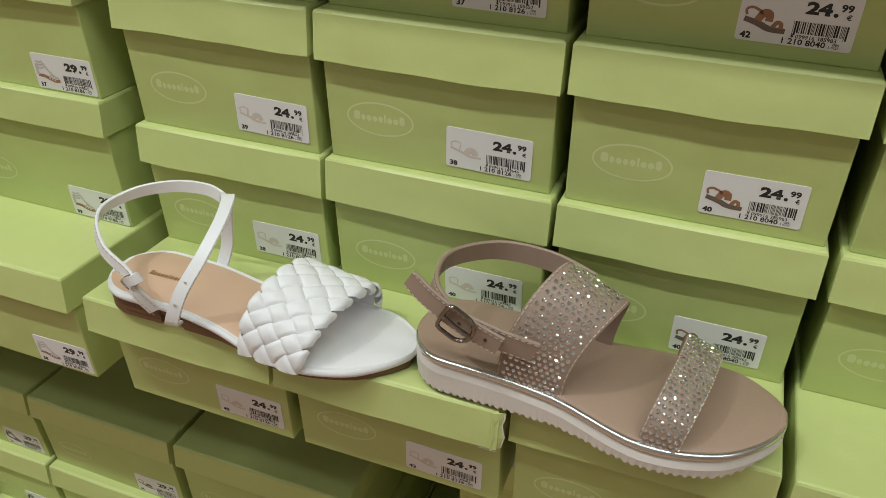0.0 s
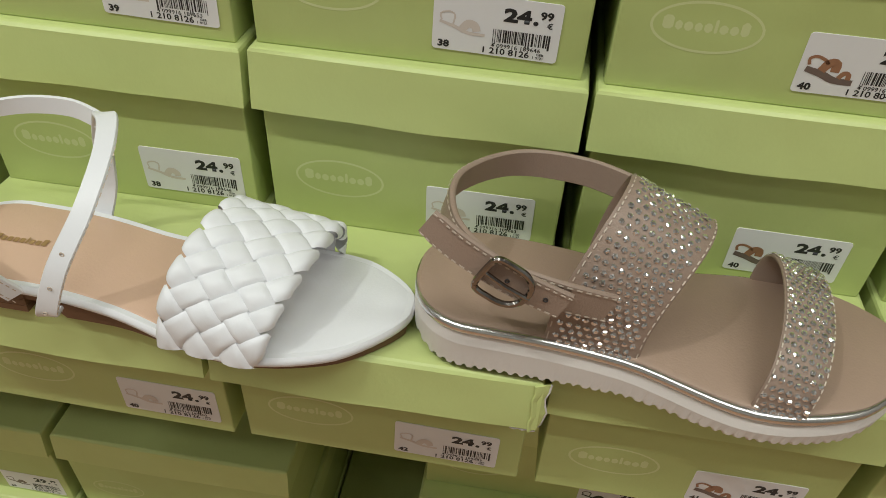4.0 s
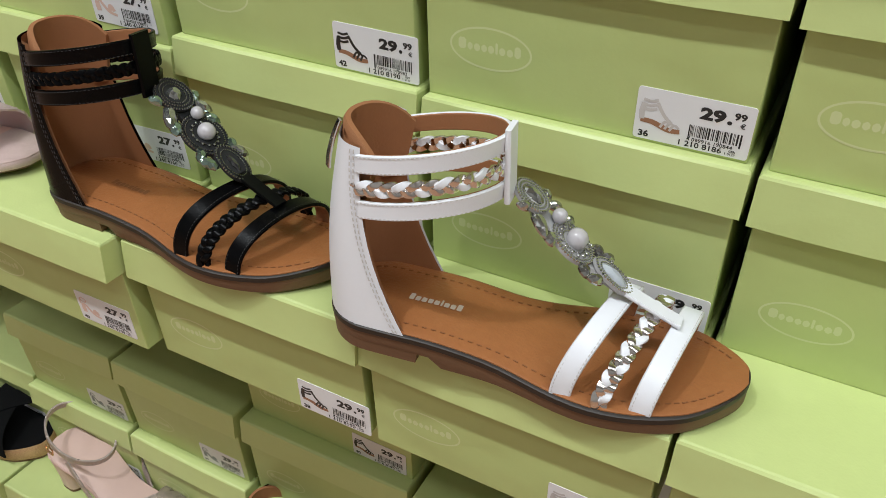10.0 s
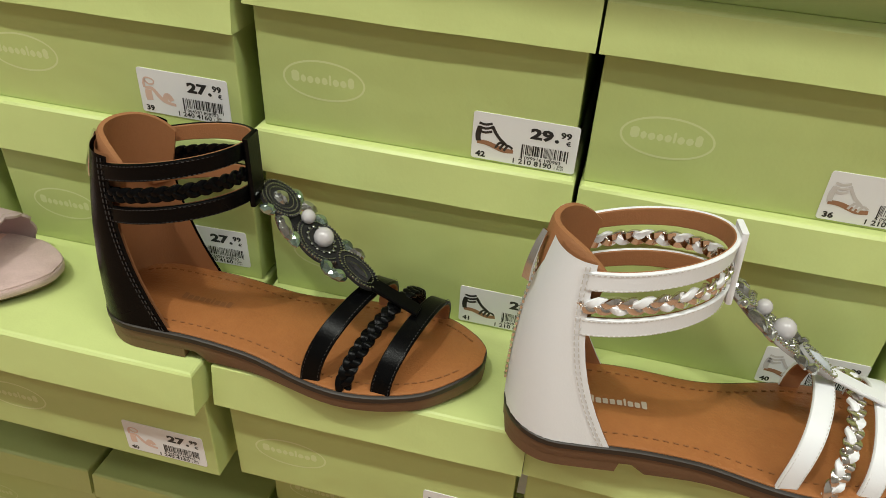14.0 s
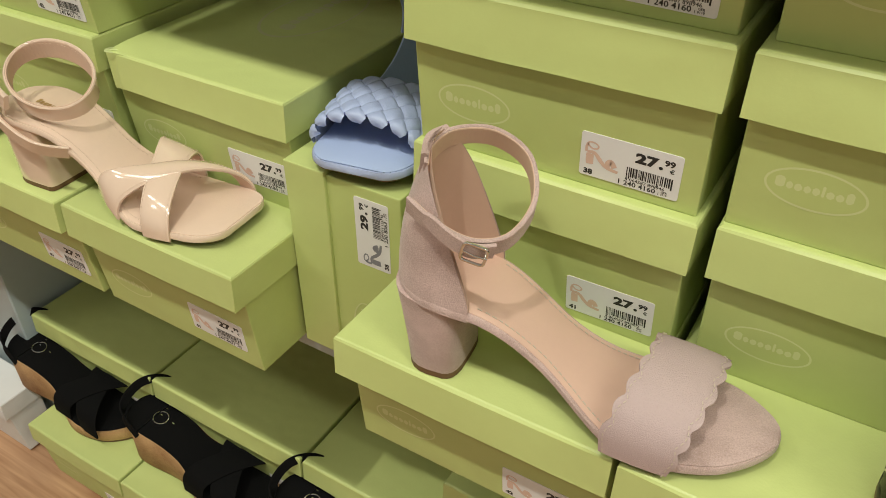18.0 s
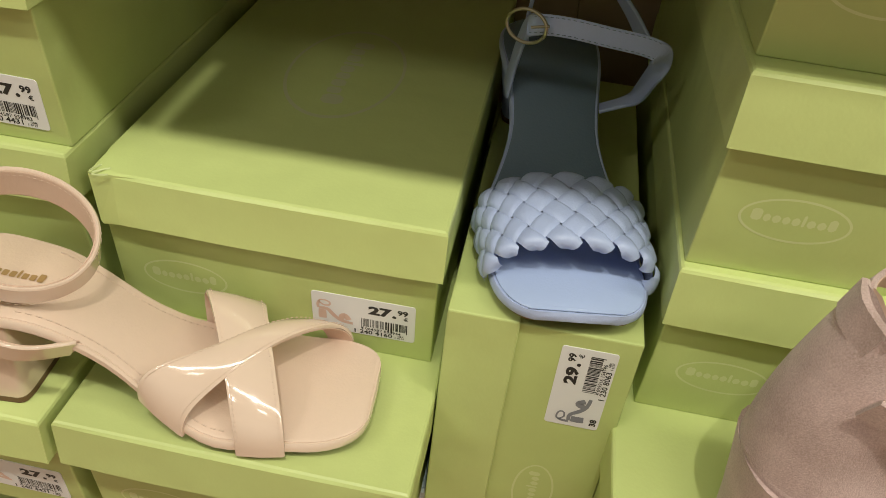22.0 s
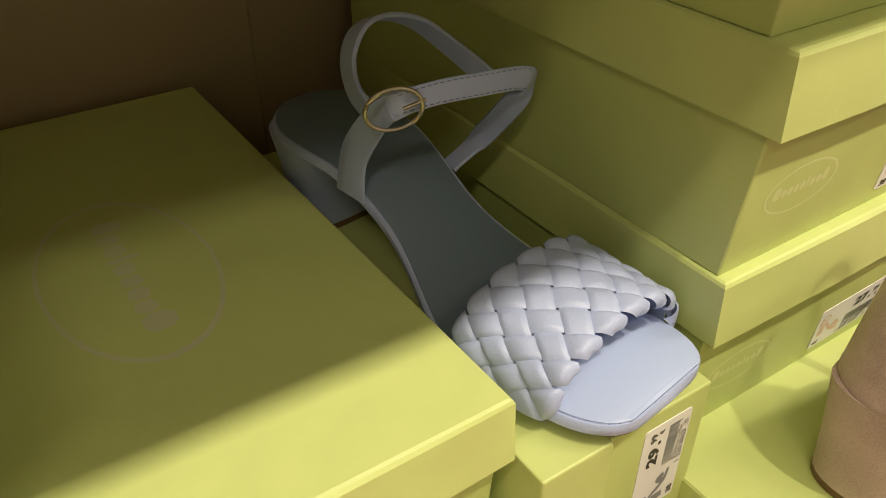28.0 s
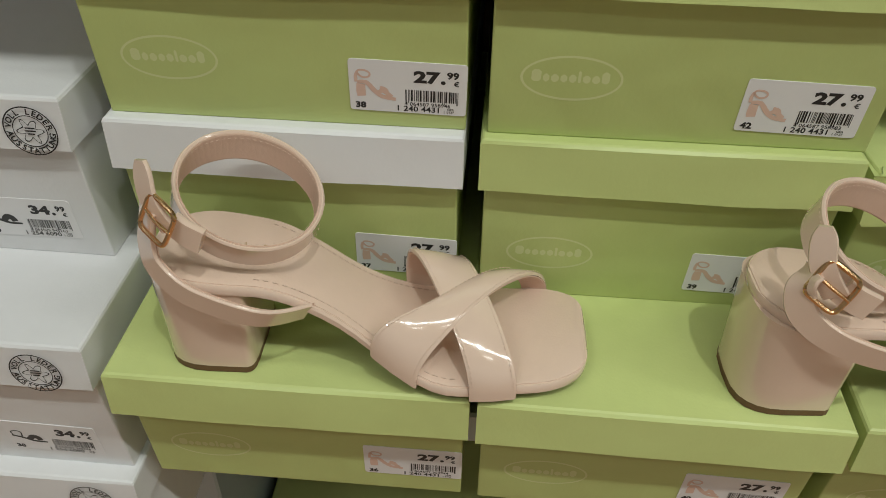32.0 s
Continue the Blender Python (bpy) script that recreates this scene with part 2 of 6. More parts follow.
def rounded_plate(w, h, r, t):
    bm = bmesh.new()
    ring = []
    for cx, cz, a0 in ((w - r, h - r, 0), (r, h - r, 90), (r, r, 180), (w - r, r, 270)):
        for k in range(4):
            a = radians(a0 + 30 * k)
            ring.append((cx + r * math.cos(a), cz + r * math.sin(a)))
    front = [bm.verts.new((x, -t, z)) for x, z in ring]
    back = [bm.verts.new((x, 0, z)) for x, z in ring]
    bm.faces.new(front)
    n = len(ring)
    for i in range(n):
        bm.faces.new((front[i], back[i], back[(i + 1) % n], front[(i + 1) % n]))
    bm.normal_update()
    return bm


def poly(bm, pts, y):
    f = bm.faces.new([bm.verts.new((x, y, z)) for x, z in pts])
    f.normal_update()
    if f.normal.y > 0:
        f.normal_flip()
    return f


def stroke(bm, pts, width, y, ends=1.0, index=0):
    """Printed line of a given width through the points."""
    pts = [Vector((x, 0, z)) for x, z in pts]
    n = 3 * (len(pts) - 1)
    dense = []
    for k in range(n + 1):
        u = k / n * (len(pts) - 1)
        i = min(int(u), len(pts) - 2)
        f = u - i
        p0, p1, p2, p3 = pts[max(i - 1, 0)], pts[i], pts[i + 1], pts[min(i + 2, len(pts) - 1)]
        dense.append(0.5 * (2 * p1 + (p2 - p0) * f + (2 * p0 - 5 * p1 + 4 * p2 - p3) * f * f + (3 * p1 - p0 - 3 * p2 + p3) * f ** 3))
    left, right = [], []
    for k, p in enumerate(dense):
        t = (dense[min(k + 1, n)] - dense[max(k - 1, 0)]).normalized()
        h = width * 0.5 * (1 + (ends - 1) * abs(2 * k / n - 1))
        left.append(p + Vector((-t.z, 0, t.x)) * h)
        right.append(p - Vector((-t.z, 0, t.x)) * h)
    for k in range(n):
        poly(bm, [(q.x, q.z) for q in (left[k], left[k + 1], right[k + 1], right[k])], y).material_index = index


def tiny_shoe(bm, kind, y):
    """Small printed picture of the shoe on the label, lighter parts over darker ones."""
    up = y - 0.00003
    if kind in ("heel", "cross"):
        stroke(bm, [(0.0058, 0.0150), (0.0057, 0.0110), (0.0060, 0.0082)], 0.0046, y, 0.92)
        stroke(bm, [(0.0040, 0.0160), (0.0085, 0.0160), (0.0120, 0.0120), (0.0160, 0.0086), (0.0226, 0.0074)], 0.0026, y, 0.7)
        stroke(bm, [(0.0036, 0.0160), (0.0034, 0.0190), (0.0042, 0.0215)], 0.0016, up)
        stroke(bm, [(0.0042, 0.0208), (0.0066, 0.0188), (0.0096, 0.0192), (0.0102, 0.0212), (0.0078, 0.0226), (0.0048, 0.0224), (0.0042, 0.0208)], 0.0010, up)
        if kind == "heel":
            stroke(bm, [(0.0158, 0.0080), (0.0168, 0.0122), (0.0186, 0.0128), (0.0204, 0.0098)], 0.0034, up, 1.0)
        else:
            stroke(bm, [(0.0134, 0.0098), (0.0164, 0.0118), (0.0208, 0.0086)], 0.0022, up)
            stroke(bm, [(0.0150, 0.0134), (0.0178, 0.0126), (0.0192, 0.0080)], 0.0020, up - 0.00003)
    elif kind == "ankle":
        stroke(bm, [(0.0030, 0.0106), (0.0085, 0.0104), (0.0135, 0.0088), (0.0180, 0.0074), (0.0232, 0.0078)], 0.0030, y, 0.8, 1)
        stroke(bm, [(0.0036, 0.0110), (0.0032, 0.0150), (0.0040, 0.0198)], 0.0030, up, 0.9)
        for k in range(3):
            z = 0.0172 + 0.0024 * k
            stroke(bm, [(0.0034, z), (0.0070, z - 0.0006), (0.0106, z + 0.0006)], 0.0014, up)
        stroke(bm, [(0.0106, 0.0212), (0.0126, 0.0176), (0.0152, 0.0142), (0.0186, 0.0114)], 0.0018, up)
        for x in (0.0142, 0.0166, 0.0190):
            stroke(bm, [(x - 0.0010, 0.0082 - (x - 0.0142) * 0.2), (x + 0.0012, 0.0118 - (x - 0.0142) * 0.2), (x + 0.0036, 0.0112 - (x - 0.0142) * 0.4)], 0.0013, up)
    elif kind == "platform":
        stroke(bm, [(0.0030, 0.0116), (0.0100, 0.0098), (0.0160, 0.0074), (0.0240, 0.0070)], 0.0034, y, 0.8)
        stroke(bm, [(0.0040, 0.0136), (0.0034, 0.0164), (0.0060, 0.0178), (0.0100, 0.0164), (0.0116, 0.0146)], 0.0014, up, 1.0, 1)
        stroke(bm, [(0.0096, 0.0112), (0.0120, 0.0152), (0.0150, 0.0150), (0.0152, 0.0112)], 0.0042, up, 0.9, 1)
        stroke(bm, [(0.0176, 0.0086), (0.0194, 0.0112), (0.0214, 0.0106), (0.0216, 0.0082)], 0.0022, up, 1.0, 1)
    else:
        stroke(bm, [(0.0030, 0.0140), (0.0100, 0.0120), (0.0160, 0.0096), (0.0238, 0.0094)], 0.0018, y, 0.7)
        stroke(bm, [(0.0040, 0.0146), (0.0034, 0.0176), (0.0070, 0.0190), (0.0098, 0.0176), (0.0092, 0.0132)], 0.0008, up)
        stroke(bm, [(0.0134, 0.0112), (0.0160, 0.0142), (0.0190, 0.0134), (0.0200, 0.0108)], 0.0040, up, 0.9)


LABELS = {}


def label_meshes(price, size, ean, art, kind):
    key = (price, size, ean, art, kind)
    if key in LABELS:
        return LABELS[key]
    bm = bmesh.new()
    y = -0.00052
    lot = {"1 240 4160": "0119", "1 210 8126": "0121", "1 210 8040": "0127"}.get(art, "0127")
    texts = [(price, 0.0083, 0.0316, 0.0178, 0.00042), (".", 0.0083, 0.0447, 0.0178, 0.00055), ("99", 0.0050, 0.0474, 0.0206, 0.00020), ("€", 0.0036, 0.0508, 0.0166, 0.00008),
             (size, 0.0046, 0.0026, 0.0016, 0.00020), (ean, 0.0029, 0.0270, 0.0043, 0.00003), (art, 0.0042, 0.0226, 0.0011, 0.00009), ("1", 0.0020, 0.0459, 0.0010, 0.00003), ("GER", 0.0017, 0.0478, 0.0027, 0.00003), (lot, 0.0017, 0.0476, 0.0011, 0.00003)]
    for text, s, x, z, bold in texts:
        me = glyphs(text, s, 0, z, bold)
        me.transform(Matrix.Translation((x, 0, 0)) @ Matrix.Diagonal((1.44 if text == price else 1.16 if text in (art, "99", size) else 1.1, 1, 1, 1)))
        bm.from_mesh(me)
        bpy.data.meshes.remove(me)
    for v in bm.verts:
        v.co.y = y
    rnd = random.Random(ean + art)
    x = 0.0274
    k = 0
    while x < 0.0530:
        w = rnd.choice((0.0003, 0.0003, 0.0006, 0.0009))
        low = 0.0058 if k in (0, 1, 17, 18) or x > 0.0520 else 0.0070
        poly(bm, [(x, low), (x + w, low), (x + w, 0.0133), (x, 0.0133)], y)
        x += w + rnd.choice((0.0003, 0.0004, 0.0007))
        k += 1
    ink = bpy.data.meshes.new("printing")
    bm.to_mesh(ink)
    bm.free()
    ink.materials.append(INK)
    bm = bmesh.new()
    tiny_shoe(bm, kind[0], y)
    pic = bpy.data.meshes.new("shoe_picture")
    bm.to_mesh(pic)
    bm.free()
    pic.materials.append(PICTURE[kind[1]])
    pic.materials.append(PICTURE["sole"])
    LABELS[key] = (ink, pic)
    return LABELS[key]


PICTURE = {
    "pale": mat("picture_pale", (0.58, 0.54, 0.53), 0.4), "sole": mat("picture_sole", (0.33, 0.16, 0.09), 0.4), "white": mat("picture_white", (0.66, 0.58, 0.54), 0.4), "taupe": mat("picture_taupe", (0.16, 0.115, 0.10), 0.4),
    "black": mat("picture_black", (0.025, 0.022, 0.022), 0.4), "nude": mat("picture_nude", (0.72, 0.50, 0.42), 0.4),
    "brown": mat("picture_brown", (0.35, 0.24, 0.18), 0.4), "grey": mat("picture_grey", (0.22, 0.23, 0.27), 0.4)}

plate_bm = rounded_plate(LW, LH, 0.0016, 0.0004)
PLATE = bpy.data.meshes.new("price_label")
plate_bm.to_mesh(PLATE)
plate_bm.free()
PLATE.materials.append(PAPER)


def logo_mesh():
    """Oval outline with a plain bar, the printed mark on the card."""
    bm = bmesh.new()
    n = 40
    for rx0, rz0, rx1, rz1 in ((0.0240, 0.0120, 0.0228, 0.0108),):
        o = [bm.verts.new((rx0 * math.cos(2 * math.pi * k / n), 0, rz0 * math.sin(2 * math.pi * k / n))) for k in range(n)]
        i = [bm.verts.new((rx1 * math.cos(2 * math.pi * k / n), 0, rz1 * math.sin(2 * math.pi * k / n))) for k in range(n)]
        for k in range(n):
            bm.faces.new((o[k], i[k], i[(k + 1) % n], o[(k + 1) % n]))
    x = -0.0188
    for w, h in ((0.0046, 0.0064), (0.0030, 0.0044), (0.0036, 0.0042), (0.0032, 0.0042), (0.0034, 0.0044), (0.0014, 0.0064), (0.0036, 0.0042), (0.0036, 0.0042), (0.0036, 0.0064)):
        q = min(w * 0.4, 0.0012)
        poly(bm, [(x + q, -0.0022), (x + w - q, -0.0022), (x + w, -0.0022 + q), (x + w, -0.0022 + h - q), (x + w - q, -0.0022 + h), (x + q, -0.0022 + h), (x, -0.0022 + h - q), (x, -0.0022 + q)], 0)
        x += w + 0.0008
    for f in bm.faces:
        f.normal_update()
        if f.normal.y > 0:
            f.normal_flip()
    me = bpy.data.meshes.new("printed_mark")
    bm.normal_update()
    bm.to_mesh(me)
    bm.free()
    me.materials.append(PRINT_PALE)
    return me


LOGO = logo_mesh()
BODY = {}
LEAN = 0.090      # the fronts of the boxes lean in a little towards their base


def stamp_mesh():
    """Round black stamp: two rings, a hide shape and writing round it, facing -y."""
    bm = bmesh.new()
    n = 48
    for r0, r1 in ((0.0142, 0.0135), (0.0092, 0.0087)):
        o = [bm.verts.new((r0 * math.cos(2 * math.pi * k / n), 0, r0 * math.sin(2 * math.pi * k / n))) for k in range(n)]
        i = [bm.verts.new((r1 * math.cos(2 * math.pi * k / n), 0, r1 * math.sin(2 * math.pi * k / n))) for k in range(n)]
        for k in range(n):
            bm.faces.new((o[k], i[k], i[(k + 1) % n], o[(k + 1) % n]))
    hide_o, hide_i = [], []
    for k in range(n):
        a = 2 * math.pi * k / n
        r = 0.0058 + 0.0018 * math.cos(6 * a) + 0.0005 * math.sin(10 * a)
        hide_o.append(bm.verts.new((r * math.cos(a), 0, r * math.sin(a))))
        hide_i.append(bm.verts.new(((r - 0.0007) * math.cos(a), 0, (r - 0.0007) * math.sin(a))))
    for k in range(n):
        bm.faces.new((hide_o[k], hide_i[k], hide_i[(k + 1) % n], hide_o[(k + 1) % n]))
    for z, w in ((0.0014, 0.005), (-0.0003, 0.006), (-0.0020, 0.004)):
        poly(bm, [(-w / 2, z), (w / 2, z), (w / 2, z + 0.0008), (-w / 2, z + 0.0008)], 0)
    for text, mid, spread, sign in (("VOLL LEDER", 90, 150, -1), ("AUSSTATTUNG", 270, 160, 1)):
        for k, ch in enumerate(text):
            if ch == " ":
                continue
            a = mid + sign * spread * (k / (len(text) - 1) - 0.5)
            me = glyphs(ch, 0.0046, 0, -0.0016, 0.00014, "CENTER")
            r = 0.0114
            me.transform(pose(r * math.cos(radians(a)), 0, r * math.sin(radians(a))) @ pose(0, 0, 0, 0, -(a - 90) if sign < 0 else -(a + 90), 0))
            bm.from_mesh(me)
            bpy.data.meshes.remove(me)
    for v in bm.verts:
        v.co.y = 0
    me = bpy.data.meshes.new("round_stamp")
    bm.to_mesh(me)
    bm.free()
    me.materials.append(INK)
    return me


STAMP = stamp_mesh()


def lid_mark_mesh():
    """Large faint ring with a plain mark, printed on the lid's top."""
    bm = bmesh.new()
    n = 64
    for k in range(n):
        a, b = 2 * math.pi * k / n, 2 * math.pi * (k + 1) / n
        bm.faces.new([bm.verts.new((r * math.cos(c), r * 1.75 * math.sin(c), 0)) for r, c in ((0.036, a), (0.036, b), (0.0341, b), (0.0341, a))])
    y = -0.045
    for long, wide in ((0.012, 0.013), (0.008, 0.009), (0.009, 0.009), (0.008, 0.009), (0.009, 0.009), (0.004, 0.013), (0.009, 0.009), (0.009, 0.009), (0.009, 0.013)):
        e = min(long, wide) * 0.25
        bm.faces.new([bm.verts.new((-0.005 + px, y + py, 0)) for px, py in ((e, 0), (wide - e, 0), (wide, e), (wide, long - e), (wide - e, long), (e, long), (0, long - e), (0, e))])
        y += long + 0.0015
    for f in bm.faces:
        f.normal_update()
        if f.normal.z < 0:
            f.normal_flip()
    me = bpy.data.meshes.new("lid_mark")
    bm.to_mesh(me)
    bm.free()
    me.materials.append(LID_PRINT)
    return me


LID_PRINT = mat("lid_print", (0.60, 0.625, 0.40), 0.46, vary=0.04, scale=40)
LID_MARK = lid_mark_mesh()


def body_mesh(w, d, h, card):
    key = (round(w, 3), d, round(h, 3), card.name)
    if key not in BODY:
        bm = box_bm(0.003, w - 0.003, 0.002, d - 0.003, 0, h - 0.002, 0.0009, segments=2)
        for v in bm.verts:
            if v.co.y < d * 0.5 and v.co.z < h * 0.5:
                v.co.y += LEAN * h
        me = bpy.data.meshes.new("body")
        bm.to_mesh(me)
        bm.free()
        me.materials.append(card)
        BODY[key] = me
    return BODY[key]


def lid_mesh(w, d, h, lid_h, card, seed, sag=0.0025):
    """Lid with thin skirts, a slightly wavy lower edge and softly broken corners."""
    rnd = random.Random(seed)
    bm = bmesh.new()
    n = 14
    t = 0.0012
    ph = rnd.uniform(0, 6)

    def low(u, k):
        return h - lid_h + 0.5 * sag * (0.6 * math.sin(u * 3.1 + ph + k) + 0.4 * math.sin(u * 7.3 + 2 * ph)) * 0.45

    per = []
    for k in range(n):
        per.append((w * k / n, 0))
    for k in range(n):
        per.append((w, d * k / n))
    for k in range(n):
        per.append((w - w * k / n, d))
    for k in range(n):
        per.append((0, d - d * k / n))
    r = 0.0020
    m = len(per)
    rows = []
    for zf, inset in ((0, 0), (1, 0), (2, r * 0.35), (3, r)):
        row = []
        for i, (x, y) in enumerate(per):
            cx, cy = x - w / 2, y - d / 2
            fx, fy = (abs(cx) - inset) / max(abs(cx), 1e-6), (abs(cy) - inset) / max(abs(cy), 1e-6)
            on_x, on_y = abs(abs(cx) - w / 2) < 1e-6, abs(abs(cy) - d / 2) < 1e-6
            px = w / 2 + cx * (fx if on_x else min(1, (w / 2 - inset) / (w / 2)))
            py = d / 2 + cy * (fy if on_y else min(1, (d / 2 - inset) / (d / 2)))
            bulge = 0.0008 * math.sin(math.pi * (x / w)) if y == 0 else 0
            z = (low(i / m * 8, 0), h - r, h - r * 0.3, h)[zf]
            flare = -0.0018 if zf == 0 and y == 0 else 0
            row.append(bm.verts.new((px, py + flare - bulge * (zf < 2), z)))
        rows.append(row)
    for a, b in zip(rows, rows[1:]):
        for i in range(m):
            bm.faces.new((a[i], a[(i + 1) % m], b[(i + 1) % m], b[i]))
    bm.faces.new(rows[-1])
    inner = [bm.verts.new((min(max(v.co.x, t), w - t), min(max(v.co.y, t), d - t), v.co.z)) for v in rows[0]]
    top = [bm.verts.new((v.co.x, v.co.y, h - 0.003)) for v in inner]
    for i in range(m):
        j = (i + 1) % m
        bm.faces.new((rows[0][j], rows[0][i], inner[i], inner[j]))
        bm.faces.new((inner[j], inner[i], top[i], top[j]))
    bm.normal_update()
    me = bpy.data.meshes.new("lid")
    bm.to_mesh(me)
    bm.free()
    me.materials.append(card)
    for p in me.polygons:
        p.use_smooth = False
    return me


LID_POOL = {}
BOX_H = 0.1105
PRODUCTS = {
    "8126": ("24", "4 099916 1896%s", "1 210 8126", ("flat", "white")), "8040": ("24", "4 099916 3859%s", "1 210 8040", ("platform", "taupe")),
    "8186": ("29", "4 099916 1908%s", "1 210 8186", ("ankle", "pale")), "8190": ("29", "4 099916 1909%s", "1 210 8190", ("ankle", "black")),
    "4160": ("27", "4 064587 8989%s", "1 240 4160", ("heel", "nude")), "4431": ("27", "4 064587 9589%s", "1 240 4431", ("cross", "nude")),
    "6090": ("34", "4 064589 9452%s", "1 254 6090", ("flat", "black")), "8063": ("29", "4 099916 1547%s", "1 230 8063", ("heel", "grey")),
    "8214": ("29", "4 099916 3320%s", "1 220 8214", ("flat", "taupe")), "8320": ("29", "4 099916 3321%s", "1 220 8320", ("flat", "black")),
    "7005": ("29", "4 099916 2740%s", "1 240 7005", ("heel", "grey"))}
DIGITS = {"36": "44", "37": "52", "38": "46", "39": "53", "40": "63", "41": "02", "42": "83"}
rng = random.Random(7)


def put_label(parent, product, size, x, z, tilt=0.0, y=0.002, at=None, h=BOX_H):
    price, ean, art, kind = PRODUCTS[product]
    ink, pic = label_meshes(price, size, ean % DIGITS[size], art, kind)
    plate = share("price_label", PLATE, parent, at or (pose(x, y + LEAN * (h - z), z) @ pose(0, 0, 0, math.degrees(LEAN), tilt, 0)))
    plate["label"] = "white price label reading %s.99 euro, size %s" % (price, size)
    share("printing", ink, plate)["kind"] = "stuff"
    share("shoe_picture", pic, plate)["kind"] = "stuff"


def shoe_box(x0, x1, y, z, product=None, size="38", card=GREEN, lid_card=GREEN_LID_LIT, h=BOX_H, d=0.325, lid_h=0.030, turn=None, label_dx=None, logo=True, tilt=None, sag=0.0025, what="", lid_shift=(0, 0), group="stacked shoe boxes", margin=0.009, label_z=0.0035):
    """One shoe box, its short end to the front: x0..x1 is the lid's width, y its front."""
    w = x1 - x0
    turn = rng.uniform(-0.5, 0.5) if turn is None else turn
    colour = "white" if card is WHITE_CARD else "lime-green"
    words = what or "closed %s cardboard shoe box stacked on the display" % colour
    ob = thing("shoe_box", pose(x0, y, z) @ pose(0, 0, 0, 0, 0, turn), words, "shoe box", group)
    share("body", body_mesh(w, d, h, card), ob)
    key = (round(w, 3), d, round(h, 4), lid_h, lid_card.name, sag, rng.randrange(4))
    if key not in LID_POOL:
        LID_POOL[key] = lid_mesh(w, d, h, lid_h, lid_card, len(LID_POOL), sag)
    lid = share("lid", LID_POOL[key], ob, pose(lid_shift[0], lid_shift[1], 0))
    if lid_card is not card:
        if lid_card is WHITE_CARD:
            lid["label"] = "odd white lid on a green box"
    if product:
        lx = w - margin - LW if label_dx is None else label_dx
        put_label(ob, product, size, lx, label_z, rng.uniform(-1.6, 1.6) if tilt is None else tilt, h=h)
    if logo:
        share("printed_mark", LOGO, ob, pose(0.017 + 0.024, 0.0019 + LEAN * (h - 0.033), 0.033, math.degrees(LEAN), 0, 0))
    return ob


# ---- the stacked boxes of the display ----
STEP_H = 0.107      # the front step, pressed a little lower than the rest
YF, YM, YU = 0.396, 0.466, 0.461
# column: lid extents, product, sizes by level (front step, middle, upper, above, top), label margin, overhang of the step's lid, tops of the middle and the upper box, lid height
COLUMNS = [
    (0.034, 0.195, "8040", "41 39 42 38 37", 0.016, 0.004, 0.720, 0.823, 0.031), (-0.132, 0.027, "8040", "41 40 40 42 39", 0.0185, 0.002, 0.720, 0.823, 0.031), (-0.296, -0.136, "8126", "42 40 38 37 36", 0.0158, 0.015, 0.720, 0.822, 0.032), (-0.456, -0.300, "8126", "40 38 39 41 36", 0.0095, 0.014, 0.718, 0.822, 0.030),
    (-0.668, -0.488, "8186", "38 39 37 40 36", 0.0045, 0.002, 0.729, 0.830, 0.028), (-0.855, -0.672, "8186", "41 40 36 38 42", 0.0035, 0.002, 0.730, 0.831, 0.0265), (-1.042, -0.857, "8190", "38 41 42 39 40", 0.0010, 0.004, 0.732, 0.831, 0.0265),
    (-1.231, -1.048, "4160", "40 37 39 40 38", 0.0105, 0.009, 0.721, 0.820, 0.033), (-1.421, -1.240, "4160", "42 41 38 38 36", 0.0145, 0.009, 0.718, 0.819, 0.033)]
STEP_TOP = SH + STEP_H
for x0, x1, product, sizes, margin, overhang, mid_top, up_top, lid_h in COLUMNS:
    s = sizes.split()
    narrow = x1 - x0 < 0.175
    levels = (SH, STEP_TOP, mid_top, up_top, 2 * up_top - mid_top, 3 * up_top - 2 * mid_top)
    for k, y in enumerate((YF, YM, YU, YU + 0.003, YU + 0.002)):
        p = "4431" if product == "4160" and k == 3 and x0 > -1.3 else product
        wide = 0.0065 if k == 0 and product == "4160" else 0.0
        made = shoe_box(x0 - wide + rng.uniform(-0.001, 0.001), x1 + rng.uniform(-0.001, 0.001) - wide * (x0 < -1.3) * 0.2, y - wide, levels[k], p, s[k], h=levels[k + 1] - levels[k], sag=0.0034 if narrow else 0.0016, margin=margin, lid_h=lid_h if k else 0.0305, lid_shift=(0, -overhang if k == 0 else 0), label_z=0.0085 if narrow else 0.0072 if product == "4160" else 0.0018)
        if k == 0 and x0 == -0.296:
            torn_box, torn_w, torn_y = made, x1 - x0, -overhang
    # the row behind the front step
    shoe_box(x0, x1, YF + 0.332, SH, None, logo=False, d=0.075, h=STEP_H)
# bay at the left end: the open gap with the standing box
OPEN_H = 0.7135 - STEP_TOP
open_top = shoe_box(-1.711, -1.528, 0.467, STEP_TOP, "4160", "36", h=OPEN_H, turn=0.0, what="lime-green cardboard shoe box with a scuffed lid, nothing on it", margin=0.0130, label_z=0.0135)
top_lid = [c for c in open_top.children if c.name.startswith("lid")][0]
top_lid.data = top_lid.data.copy()
crush = random.Random(5)
for v in top_lid.data.vertices:
    d = math.hypot(v.co.x, v.co.y)
    if d < 0.016:
        k = 1 - d / 0.016
        v.co += Vector((crush.uniform(0, 0.004), crush.uniform(-0.001, 0.005), crush.uniform(-0.003, -0.0005))) * k
CREASE = mat("creased_card", (0.62, 0.69, 0.34), 0.6, vary=0.1, scale=60)
